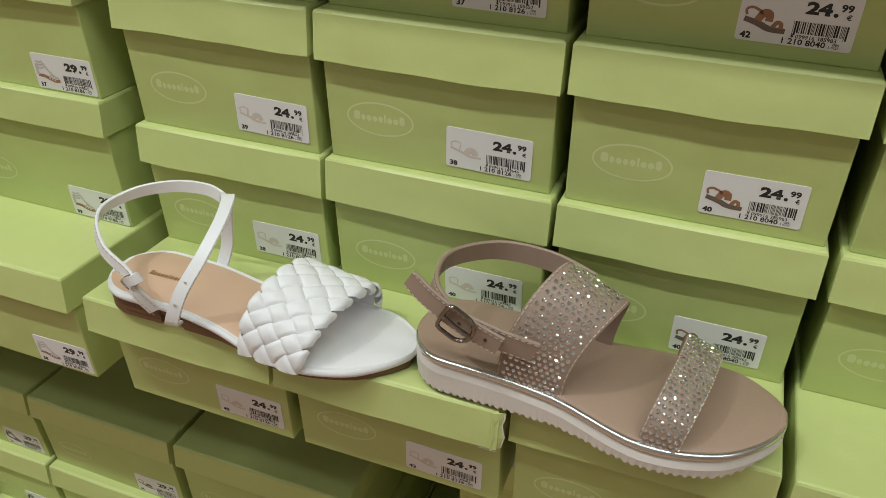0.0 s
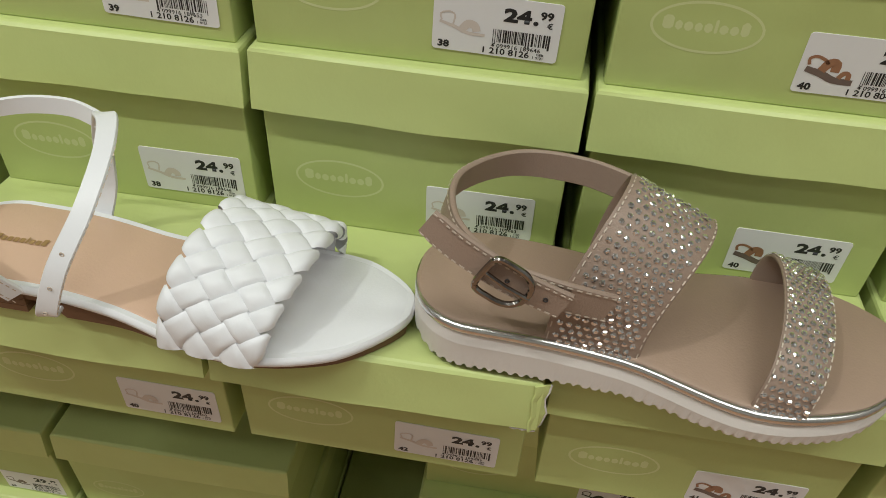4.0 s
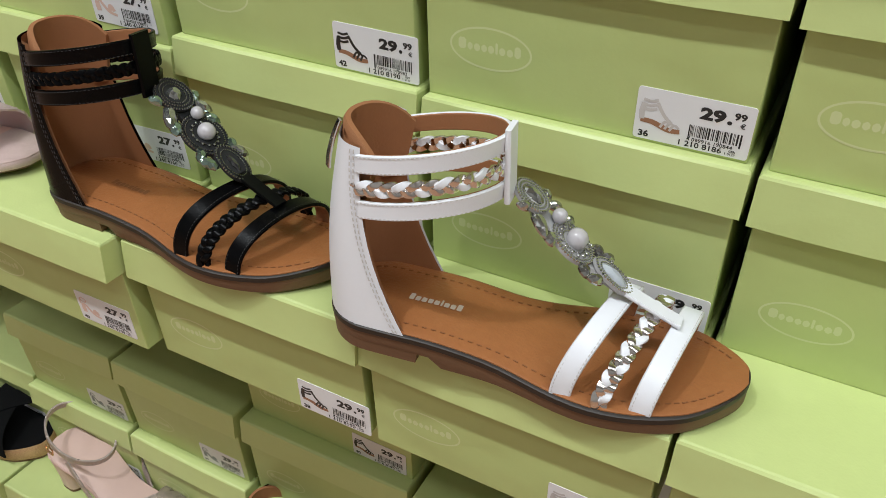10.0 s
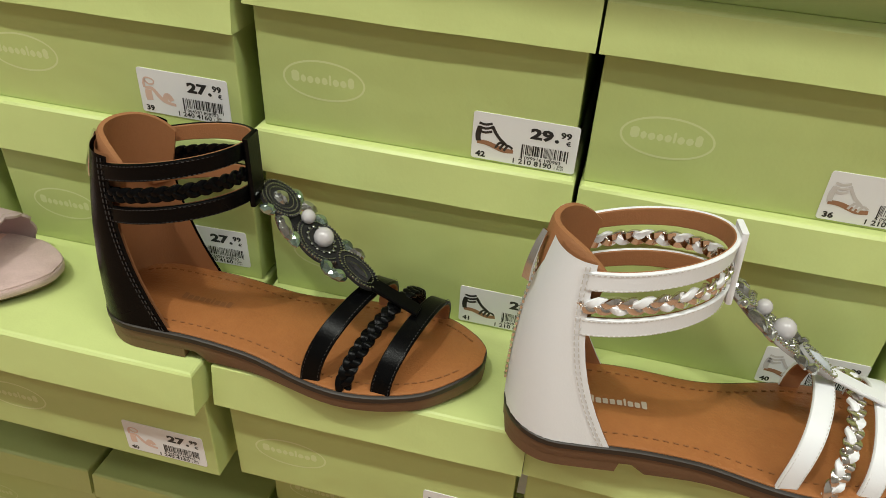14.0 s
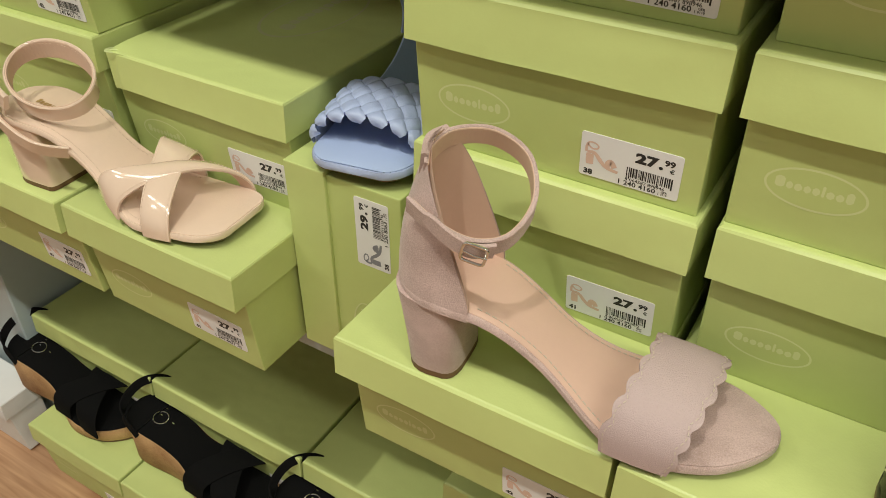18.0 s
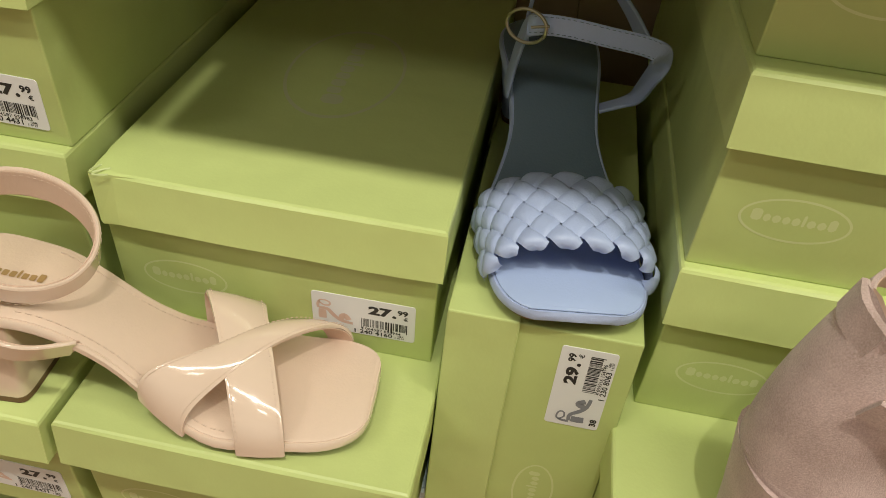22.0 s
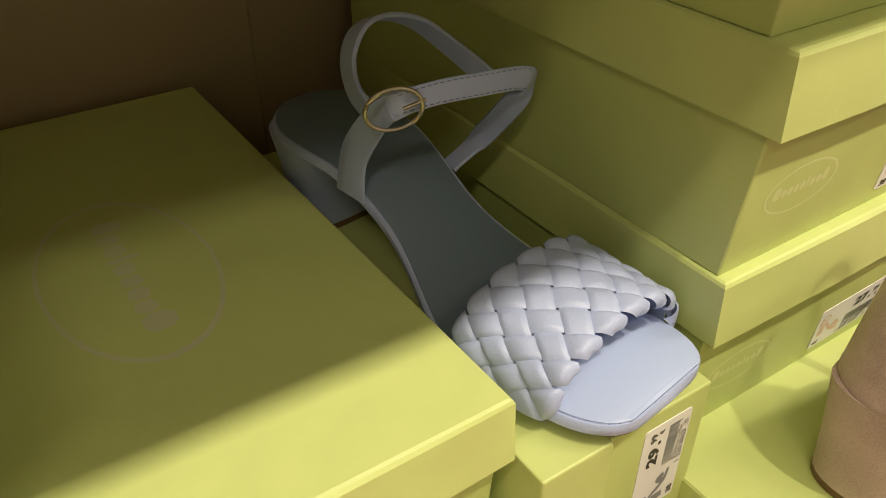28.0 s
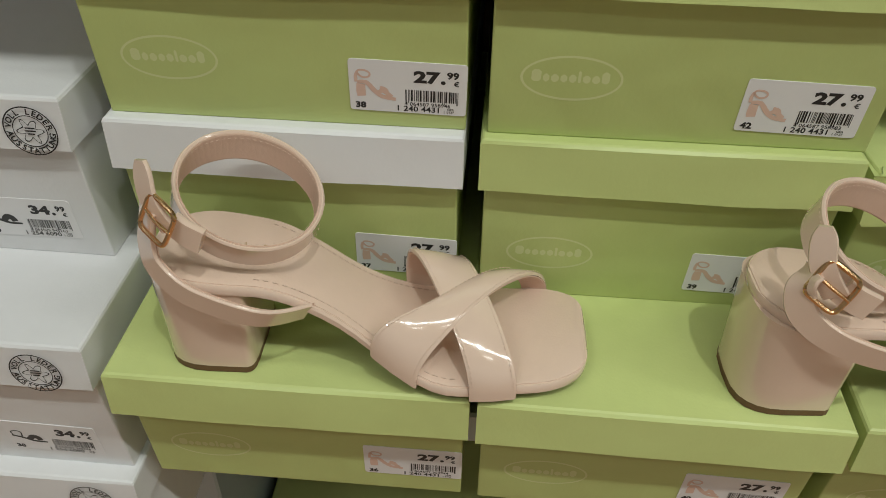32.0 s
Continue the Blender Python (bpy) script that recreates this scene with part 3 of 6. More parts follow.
for k in range(3):
    a = radians(8 + 33 * k)
    line = [Vector((0.001 + (0.004 + r * (0.7 + 0.12 * (k % 3))) * math.cos(a + 3 * (r - 0.01)), -0.003 + (0.004 + r * 0.8) * max(math.sin(a + 8 * r), -0.05) * (0.8 + 0.1 * (k % 2)), OPEN_H + 0.0003 - 0.0004 * abs(math.sin(r * 300 + k)))) for r in (0.0, 0.004, 0.008, 0.011)]
    bm = bmesh.new()
    for p, q in zip(line, line[1:]):
        t = (q - p).normalized()
        e = Vector((-t.y, t.x, 0)) * 0.0004
        ring4 = [[bm.verts.new(o + e * c + Vector((0, 0, h))) for c, h in ((-1, -0.0004), (0, 0.0004), (1, -0.0004))] for o in (p, q)]
        for u in range(3):
            bm.faces.new((ring4[0][u], ring4[0][(u + 1) % 3], ring4[1][(u + 1) % 3], ring4[1][u]))
    bmesh.ops.recalc_face_normals(bm, faces=bm.faces)
    part("crease", bm, CREASE, top_lid, "pale crease in the card" if k == 0 else "")
share("lid_mark", LID_MARK, open_top, pose(0.092, 0.150, OPEN_H + 0.00004))
shoe_box(-1.706, -1.524, YF, SH, "4431", "41", h=STEP_H, margin=0.016, lid_shift=(0, -0.006), label_z=0.0165)
for x0, x1, f0, f1, s in ((-1.905, -1.715, -1.898, -1.711, "40 39 42"), (-2.098, -1.910, -2.094, -1.902, "36 37 38")):
    s = s.split()
    levels = (SH, STEP_TOP, 0.722, 0.826)
    for k, y in enumerate((YF, YM - 0.003, YU - 0.002)):
        odd = k == 1 and x0 < -2
        shoe_box(f0 if k == 0 else x0, f1 if k == 0 else x1 - 0.003 * (k == 1), y, levels[k], "4431", s[k], h=levels[k + 1] - levels[k], lid_card=WHITE_CARD if odd else GREEN_LID_LIT, turn=0.45 if x0 > -2 and k else None, margin=0.0118 if x0 > -2 else 0.0030, lid_shift=(0, -0.008 if k == 0 else 0), lid_h=0.029, label_z=(0.0165, 0.0110, 0.0095)[k])
    shoe_box(x0, x1, YF + 0.332, SH, None, logo=False, d=0.075, h=STEP_H)
shoe_box(-1.711, -1.528, YF + 0.332, SH, None, logo=False, d=0.075, h=STEP_H)

# box standing on its long side
def standing_box():
    ob = thing("shoe_box", pose(-1.523, 0.455, SH), "lime-green shoe box standing on its long side under a blue sandal", "shoe box")
    part("body", box_bm(0.032, 0.097, 0.002, 0.29, 0, 0.168, 0.001, segments=2), GREEN, ob)
    part("lid", box_bm(0, 0.036, -0.001, 0.292, 0.0, 0.171, 0.001, segments=2), GREEN_LID_LIT, ob)
    put_label(ob, "8063", "38", 0, 0, at=pose(0.0870, 0.0020, 0.102) @ pose(0, 0, 0, 0, -90, 0))
    share("printed_mark", LOGO, ob, pose(0.062, 0.0016, 0.040) @ pose(0, 0, 0, 0, -90, 0))


standing_box()

# white boxes beyond
for k, (y, z) in enumerate(((0.395, SH - 0.11), (0.395, SH), (0.46, SH + 0.1165))):
    tall = 0.1165 if k == 1 else BOX_H
    white = shoe_box(-2.288, (-2.104, -2.105, -2.115)[k], y, z, h=tall, product="6090", size=("39", "38", "40")[k], card=WHITE_CARD, lid_card=WHITE_CARD, logo=False, what="closed white cardboard shoe box with a round black stamp", margin=0.018, label_z=0.0125)
    share("round_stamp", STAMP, white, pose(0.1545, -0.0022, tall - 0.0185))

# ---- lower tier ----
for x0, x1, p, s, tall in ((-0.010, 0.180, None, "38", 3), (-0.206, -0.016, "8320", "38", 4), (-0.520, -0.315, "8214", "38", 3), (-0.720, -0.527, "8214", "36", 3), (-0.880, -0.725, "8190", "36", 3), (-1.075, -0.886, "8190", "40", 4), (-1.250, -1.083, "7005", "39", 3), (-1.420, -1.255, "7005", "38", 3)):
    for k in range(tall):
        shoe_box(x0, x1, 0.503 + (0.006 if k == 3 else 0), k * BOX_H, p, s, d=0.29)
    shoe_box(x0, x1, 0.434, 0, p, s, d=0.066)
shoe_box(-0.312, -0.216, 0.56, 0, None, d=0.24, logo=False)
for x0, x1 in ((-1.616, -1.425), (-1.862, -1.620), (-2.102, -1.866)):
    shoe_box(x0, x1, 0.515, BOX_H, "8320", "39", d=0.29, logo=False, turn=0.0)
for x0, x1 in ((-1.485, -1.425), (-1.672, -1.490), (-1.860, -1.676), (-2.046, -1.864)):
    shoe_box(x0, x1, 0.430, 0, "8320" if x1 - x0 > 0.1 else None, "39", d=0.37, turn=0.0)
shoe_box(-2.285, -2.107, 0.432, 0, None, card=WHITE_CARD, lid_card=WHITE_CARD, logo=False, d=0.06, what="plain white shoe box on the floor")
plinth = thing("shelf_base", pose(-2.51, 0, 0), "pale grey steel base cabinet under the white boxes", "shelf base")
part("body", box_bm(0, 0.400, 0.500, 0.808, 0, 0.392, 0.002), SHELF_GREY, plinth)

# ---- shoe materials ----
WHITE_LEATHER = mat("white_leather", (0.79, 0.79, 0.83), 0.42, vary=0.02, scale=40, bump=0.08, bump_scale=900)
BLACK_LEATHER = mat("black_leather", (0.0025, 0.0025, 0.0029), 0.26, spec=0.09, vary=0.2, scale=40, bump=0.1, bump_scale=900)
TAN_INSOLE = mat("tan_leather_insole", (0.40, 0.155, 0.050), 0.42, vary=0.10, scale=22, bump=0.35, bump_scale=500, second=(0.25, 0.085, 0.025))
TAN_LINING = mat("tan_suede_lining", (0.34, 0.14, 0.055), 0.7, vary=0.08, scale=40, bump=0.3, bump_scale=900)
NUDE_INSOLE = mat("pale_nude_insole", (0.68, 0.455, 0.335), 0.45, vary=0.04, scale=25, bump=0.15, bump_scale=700)
TAUPE_LEATHER = mat("taupe_leather", (0.34, 0.245, 0.195), 0.5, vary=0.07, scale=40, bump=0.3, bump_scale=900)
TAUPE_INSOLE = mat("taupe_insole", (0.39, 0.27, 0.205), 0.5, vary=0.05, scale=25, bump=0.2, bump_scale=700)
WHITE_RUBBER = mat("offwhite_rubber_sole", (0.74, 0.70, 0.68), 0.55, vary=0.03, scale=30, bump=0.1, bump_scale=600)
PIPING = mat("dark_silver_piping", (0.80, 0.79, 0.78), 0.24, metal=1.0, vary=0.1, scale=60)
SILVER = mat("silver_trim", (0.78, 0.76, 0.74), 0.18, metal=1.0, vary=0.05, scale=60)
GUNMETAL = mat("dark_polished_metal", (0.30, 0.28, 0.27), 0.16, metal=1.0, vary=0.05, scale=60)
GOLD_PRINT = mat("gold_foil_print", (0.50, 0.31, 0.14), 0.35, metal=0.3, vary=0.08, scale=60)
PALE_GOLD = mat("pale_gold_metal", (0.52, 0.45, 0.34), 0.28, metal=1.0, vary=0.05, scale=60)
GOLD = mat("gold_metal", (0.80, 0.52, 0.28), 0.2, metal=1.0, vary=0.05, scale=60)
GEM = mat("clear_rhinestone", (0.95, 0.94, 0.95), 0.04, metal=0.92, vary=0.1, scale=200, coat=1.0)
GEM_GREEN = mat("pale_green_crystal", (0.50, 0.68, 0.58), 0.05, metal=0.85, vary=0.5, scale=260, coat=1.0)
GEM_SMOKE = mat("smoky_crystal", (0.03, 0.03, 0.03), 0.06, metal=0.0, vary=0.25, scale=120, coat=1.0)
GEM_CLEAR = mat("clear_crystal", (0.80, 0.80, 0.76), 0.05, metal=0.9, vary=0.5, scale=260, coat=1.0)
GEM_MILKY = mat("milky_grey_crystal", (0.52, 0.55, 0.60), 0.12, vary=0.15, scale=160, coat=1.0)
FELT = mat("black_felt", (0.010, 0.010, 0.011), 0.8, vary=0.2, scale=80, bump=0.3, bump_scale=1400)
SILVER_FELT = mat("silver_grey_felt", (0.42, 0.41, 0.41), 0.6, vary=0.15, scale=80, bump=0.3, bump_scale=1400)
PEARL = mat("pearl_bead", (0.50, 0.47, 0.49), 0.25, vary=0.03, scale=60, coat=0.6)
BEAD_DARK = mat("dark_metal_bead", (0.40, 0.40, 0.39), 0.22, metal=1.0, vary=0.2, scale=200)
BEAD_SILVER = mat("silver_bead", (0.74, 0.73, 0.73), 0.2, metal=1.0, vary=0.2, scale=200)
BROWN_SOLE = mat("brown_stacked_sole", (0.17, 0.085, 0.042), 0.55, vary=0.12, scale=30, bump=0.2, bump_scale=400)
DARK_WELT = mat("dark_brown_welt", (0.022, 0.014, 0.010), 0.5, vary=0.1, scale=40)
NUDE_SUEDE = mat("rose_nude_suede", (0.60, 0.435, 0.42), 0.85, vary=0.10, scale=150, bump=0.5, bump_scale=1400, second=(0.40, 0.28, 0.255), sheen=0.3, contrast=0.12)
ROSE_INSOLE = mat("rose_nude_insole", (0.70, 0.465, 0.385), 0.45, vary=0.04, scale=25, bump=0.12, bump_scale=700)
NUDE_SHIMMER = mat("shimmering_nude_suede", (0.58, 0.44, 0.445), 0.6, metal=0.12, vary=0.10, scale=90, bump=0.6, bump_scale=1600)
NUDE_LINING = mat("nude_leather_lining", (0.68, 0.475, 0.375), 0.5, vary=0.04, scale=30, bump=0.15, bump_scale=700)
PATENT = mat("blush_patent_leather", (0.77, 0.585, 0.48), 0.12, vary=0.03, scale=25, coat=1.0)
BLUSH_MATT = mat("blush_insole", (0.755, 0.565, 0.46), 0.42, vary=0.04, scale=25, bump=0.15, bump_scale=700)
BLUE_LEATHER = mat("pale_blue_leather", (0.395, 0.47, 0.71), 0.42, vary=0.04, scale=40, bump=0.2, bump_scale=900)
BLUE_INSOLE = mat("pale_blue_insole", (0.40, 0.50, 0.77), 0.42, vary=0.03, scale=30, bump=0.15, bump_scale=700)
# blue-grey insole, its colour darkened to hold the shade deep in the bay
SHADED_BLUE_GREY = mat("shaded_blue_grey", (0.13, 0.185, 0.25), 0.5, vary=0.03, scale=30, bump=0.15, bump_scale=700)
BLACK_SUEDE = mat("black_suede", (0.006, 0.006, 0.0065), 0.95, spec=0.12, vary=0.2, scale=40, bump=0.4, bump_scale=1400)
CORK = mat("cork_wedge", (0.58, 0.37, 0.19), 0.75, vary=0.25, scale=90, bump=0.5, bump_scale=700, second=(0.26, 0.12, 0.05), contrast=0.16)
PINK_LEATHER = mat("pale_pink_leather", (0.70, 0.49, 0.43), 0.42, vary=0.04, scale=30, bump=0.15, bump_scale=700)
GLITTER = mat("silver_pink_glitter", (0.78, 0.64, 0.60), 0.3, metal=0.6, vary=0.3, scale=400, bump=0.8, bump_scale=2600)
THREAD_PALE = mat("pale_stitching", (0.60, 0.50, 0.42), 0.7)
THREAD_ROSE = mat("rose_stitching", (0.735, 0.555, 0.455), 0.7)
THREAD_TAN = mat("tan_stitching", (0.26, 0.105, 0.037), 0.7)
THREAD_DARK = mat("dark_stitching", (0.035, 0.03, 0.03), 0.7)
THREAD_WHITE = mat("offwhite_stitching", (0.62, 0.58, 0.56), 0.7)
PINK_EDGE = mat("silver_metal_plait", (0.86, 0.80, 0.77), 0.16, metal=1.0, vary=0.15, scale=150)


# ---- shoe geometry ----
def lerp_table(table, s):
    for (a, va), (b, vb) in zip(table, table[1:]):
        if s <= b:
            u = (s - a) / (b - a)
            u = u * u * (3 - 2 * u)
            return va + (vb - va) * u
    return table[-1][1]


class Last:
    """Plan outline and height line of a shoe: x from heel to toe, -y the outer side."""

    def __init__(self, length, width, square=False, heel=0.0, sole=0.010, toe_spring=0.004, drop=(0.24, 0.66), lean=0.006):
        self.L, self.W, self.square, self.heel, self.sole, self.spring, self.drop, self.lean = length, width, square, heel, sole, toe_spring, drop, lean

    def half(self, s):
        s = min(max(s, 0.0), 1.0)
        body = lerp_table([(0, 0.74), (0.14, 0.76), (0.42, 0.62 if self.heel > 0.03 else 0.74), (0.70, 1.0), (0.86, 0.95), (1.0, 0.80 if not self.square else 0.86)], s) * self.W / 2
        a, b = 0.13, 0.16 if self.square else 0.26
        p = 4.0 if self.square else 2.2
        if s < a:
            body *= max(0.0, 1 - ((a - s) / a) ** 2.2) ** 0.5
        if s > 1 - b:
            body *= max(0.0, 1 - ((s - 1 + b) / b) ** p) ** (1 / p if self.square else 0.5)
        return body

    def mid(self, s):
        u = min(max((s - 0.25) / 0.5, 0), 1)
        swing = 0.4 + 0.6 * u * u * (3 - 2 * u)
        return self.lean * (0.6 * s - swing * math.sin(math.pi * min(max(s, 0), 1)))

    def top(self, s):
        a, b = self.drop
        u = min(max((s - a) / (b - a), 0), 1)
        h = self.heel * (1 - u * u * (3 - 2 * u))
        t = max(0, (s - 0.72) / 0.28)
        slope = self.heel * 0.10 * max(0, 1 - s / max(a, 0.01)) if self.heel > 0.02 else 0
        return self.sole + h + slope + self.spring * t * t

    def point(self, s, side, out=0.0, up=0.0):
        """side -1..1 across the width."""
        return Vector((s * self.L, self.mid(s) + side * (self.half(s) + out), self.top(s) + up))


def stations(n):
    return [0.5 - 0.5 * math.cos(math.pi * k / n) for k in range(n + 1)]


def slab(last, rings, n=44, s0=0.0, s1=1.0):
    """Closed solid over the outline; rings of (inset, height above the top line or a function of s), from below to above."""
    bm = bmesh.new()
    ss = [s0 + (s1 - s0) * u for u in stations(n)]
    loops = []
    for inset, height in rings:
        left, right = [], []
        for u in ss:
            k = inset / last.L
            s = min(max(u, s0 + k), s1 - k)
            h = max(last.half(s) - inset, 0.0004)
            if s0 == 0 and u == ss[0] or s1 == 1 and u == ss[-1]:
                h = 0.0006
            z = last.top(s) + (height(s) if callable(height) else height)
            left.append(bm.verts.new((s * last.L, last.mid(s) - h, z)))
            right.append(bm.verts.new((s * last.L, last.mid(s) + h, z)))
        loops.append(left + right[::-1])
    m = len(loops[0])
    for a, b in zip(loops, loops[1:]):
        for i in range(m):
            bm.faces.new((a[i], a[(i + 1) % m], b[(i + 1) % m], b[i]))
    for loop, flip in ((loops[0], True), (loops[-1], False)):
        k = m // 2
        for i in range(k - 1):
            q = (loop[i], loop[i + 1], loop[m - 2 - i], loop[m - 1 - i])
            bm.faces.new(q[::-1] if flip else q)
    bmesh.ops.recalc_face_normals(bm, faces=bm.faces)
    return bm


def resample(pts, n):
    """Smooth curve through the points, n steps."""
    pts = [Vector(p) for p in pts]
    out = []
    m = len(pts) - 1
    for k in range(n + 1):
        u = k / n * m
        i = min(int(u), m - 1)
        t = u - i
        p0, p1, p2, p3 = pts[max(i - 1, 0)], pts[i], pts[i + 1], pts[min(i + 2, m)]
        out.append(0.5 * ((2 * p1) + (p2 - p0) * t + (2 * p0 - 5 * p1 + 4 * p2 - p3) * t * t + (3 * p1 - p0 - 3 * p2 + p3) * t ** 3))
    return out


def band(pts, sides, width, thick, closed=False, bm=None, crown=0.0):
    """Strap along pts; sides: the direction of its width at each point; width a number or a function of 0..1."""
    bm = bm or bmesh.new()
    n = len(pts)
    sections = []
    for i, p in enumerate(pts):
        a, b = pts[max(i - 1, 0)] if not closed else pts[i - 1], pts[min(i + 1, n - 1)] if not closed else pts[(i + 1) % n]
        t = (b - a).normalized()
        s = sides[i] if isinstance(sides, list) else sides
        s = (s - t * s.dot(t)).normalized()
        nrm = t.cross(s).normalized()
        w = (width(i / max(n - 1, 1)) if callable(width) else width) / 2
        h = thick / 2
        sec = [(-w, -h * 0.3), (-w * 0.9, -h), (0, -h), (w * 0.9, -h), (w, -h * 0.3), (w, h * 0.3), (w * 0.9, h), (0, h + crown), (-w * 0.9, h), (-w, h * 0.3)]
        sections.append([bm.verts.new(p + s * x + nrm * y) for x, y in sec])
    m = len(sections[0])
    pairs = list(zip(sections, sections[1:])) + ([(sections[-1], sections[0])] if closed else [])
    for a, b in pairs:
        for i in range(m):
            bm.faces.new((a[i], a[(i + 1) % m], b[(i + 1) % m], b[i]))
    if not closed:
        bm.faces.new(sections[0])
        bm.faces.new(sections[-1][::-1])
    bmesh.ops.recalc_face_normals(bm, faces=bm.faces)
    return bm


def arch(last, s_near, s_far, height, n=28, drop=0.003, power=0.75, out=0.001, bump=0.0):
    """Points over the foot from the outer edge to the inner one."""
    pts = []
    for k in range(n + 1):
        th = math.pi * k / n
        u = 0.5 - 0.5 * math.cos(th)
        s = s_near + (s_far - s_near) * u + bump * math.sin(th)
        side = -math.cos(th)
        p = last.point(s, 0)
        p.y = last.mid(s) + side * (last.half(s) + out)
        p.z = last.top(s) - drop * (1 - math.sin(th)) + height * max(math.sin(th), 0) ** power
        pts.append(p)
    return pts


def sheet(back, front, thick, crown=0.0, inset=0.0):
    """Strap spanned between two edge lines, so that its ends follow the sole."""
    bm = bmesh.new()
    rows = []
    n = len(back)
    for i, (a, b) in enumerate(zip(back, front)):
        t = (back[min(i + 1, n - 1)] + front[min(i + 1, n - 1)] - back[max(i - 1, 0)] - front[max(i - 1, 0)]).normalized()
        nrm = (b - a).normalized().cross(t).normalized()
        if not rows and nrm.y > 0:
            nrm = -nrm
        if rows and nrm.dot(last_n) < 0:
            nrm = -nrm
        last_n = nrm
        h = thick / 2
        sec = [(inset, -h), (1 - inset, -h), (1 - inset, 0.5 * h), (0.95 - inset, h), (0.5, h + crown), (0.05 + inset, h), (inset, 0.5 * h)]
        rows.append([bm.verts.new(a.lerp(b, v) + nrm * y) for v, y in sec])
    m = len(rows[0])
    for a, b in zip(rows, rows[1:]):
        for i in range(m):
            bm.faces.new((a[i], a[(i + 1) % m], b[(i + 1) % m], b[i]))
    bm.faces.new(rows[0])
    bm.faces.new(rows[-1][::-1])
    bmesh.ops.recalc_face_normals(bm, faces=bm.faces)
    return bm


def dashes(pts, up, bm, dash=0.0022, gap=0.0014, r=0.00035):
    """Stitching: short raised dashes along a line."""
    acc = 0.0
    on = True
    start = pts[0]
    for a, b in zip(pts, pts[1:]):
        d = (b - a).length
        acc += d
        if on and acc >= dash:
            t = (b - start)
            if t.length > 1e-5:
                t.normalize()
                u = up if isinstance(up, Vector) else Vector(up)
                side = t.cross(u).normalized() * r
                v = [bm.verts.new(q) for q in (start - side, start + side, b + side, b - side)]
                top = [bm.verts.new(q.co + u * r * 1.2) for q in v]
                bm.faces.new(top)
                for i in range(4):
                    bm.faces.new((v[i], v[(i + 1) % 4], top[(i + 1) % 4], top[i]))
            on, acc = False, 0.0
        elif not on and acc >= gap:
            on, acc, start = True, 0.0, b
    return bm


def fine(pts, n):
    return resample(pts, n)


def outline_line(last, inset, up, s0, s1, side, n=160):
    return [last.point(s0 + (s1 - s0) * k / n, side, -inset, up) for k in range(n + 1)]


def gem(bm, p, nrm, r, h, sides=8, stretch=1.0, along=None):
    """Cut stone: girdle, crown and table."""
    t = along or Vector((1, 0, 0))
    t = (t - nrm * t.dot(nrm)).normalized()
    b = nrm.cross(t)
    rows = []
    for rr, hh in ((1.0, 0.0), (1.0, 0.2), (0.72, 0.75), (0.34, 1.0)):
        rows.append([bm.verts.new(p + t * (r * stretch * rr * math.cos(2 * math.pi * k / sides)) + b * (r * rr * math.sin(2 * math.pi * k / sides)) + nrm * h * hh) for k in range(sides)])
    for a, c in zip(rows, rows[1:]):
        for k in range(sides):
            bm.faces.new((a[k], a[(k + 1) % sides], c[(k + 1) % sides], c[k]))
    bm.faces.new(rows[-1])


def ball(bm, p, r, seg=8):
    rows = [bm.verts.new(p + Vector((0, 0, r)))]
    rings = []
    for i in range(1, seg // 2):
        a = math.pi * i / (seg // 2)
        rings.append([bm.verts.new(p + Vector((r * math.sin(a) * math.cos(2 * math.pi * k / seg), r * math.sin(a) * math.sin(2 * math.pi * k / seg), r * math.cos(a)))) for k in range(seg)])
    south = bm.verts.new(p - Vector((0, 0, r)))
    for k in range(seg):
        bm.faces.new((rows[0], rings[0][k], rings[0][(k + 1) % seg]))
        bm.faces.new((south, rings[-1][(k + 1) % seg], rings[-1][k]))
    for a, b in zip(rings, rings[1:]):
        for k in range(seg):
            bm.faces.new((a[k], b[k], b[(k + 1) % seg], a[(k + 1) % seg]))


def tube(pts, r, closed=False, sides=8, bm=None):
    bm = bm or bmesh.new()
    n = len(pts)
    rows = []
    ref = Vector((0.21, 0.37, 0.9))
    for i, p in enumerate(pts):
        a = pts[i - 1] if closed or i else pts[i]
        b = pts[(i + 1) % n] if closed or i < n - 1 else pts[i]
        t = (b - a).normalized()
        u = t.cross(ref).normalized()
        v = t.cross(u)
        rows.append([bm.verts.new(p + (u * math.cos(2 * math.pi * k / sides) + v * math.sin(2 * math.pi * k / sides)) * r) for k in range(sides)])
    for a, b in list(zip(rows, rows[1:])) + ([(rows[-1], rows[0])] if closed else []):
        for k in range(sides):
            bm.faces.new((a[k], a[(k + 1) % sides], b[(k + 1) % sides], b[k]))
    if not closed:
        bm.faces.new(rows[0])
        bm.faces.new(rows[-1][::-1])
    bmesh.ops.recalc_face_normals(bm, faces=bm.faces)
    return bm


def surface(pts_a, pts_b):
    """Function of (u, v) over the ruled strip between two lines of equal count, with its normal."""
    n = len(pts_a) - 1

    def at(u, v):
        x = min(max(u, 0), 1) * n
        i = min(int(x), n - 1)
        f = x - i
        return pts_a[i].lerp(pts_a[i + 1], f).lerp(pts_b[i].lerp(pts_b[i + 1], f), v)

    def both(u, v):
        p = at(u, v)
        du = at(min(u + 0.01, 1), v) - at(max(u - 0.01, 0), v)
        dv = at(u, v + 0.02) - at(u, v - 0.02)
        return p, du.normalized(), dv.normalized(), du.cross(dv).normalized()
    return both


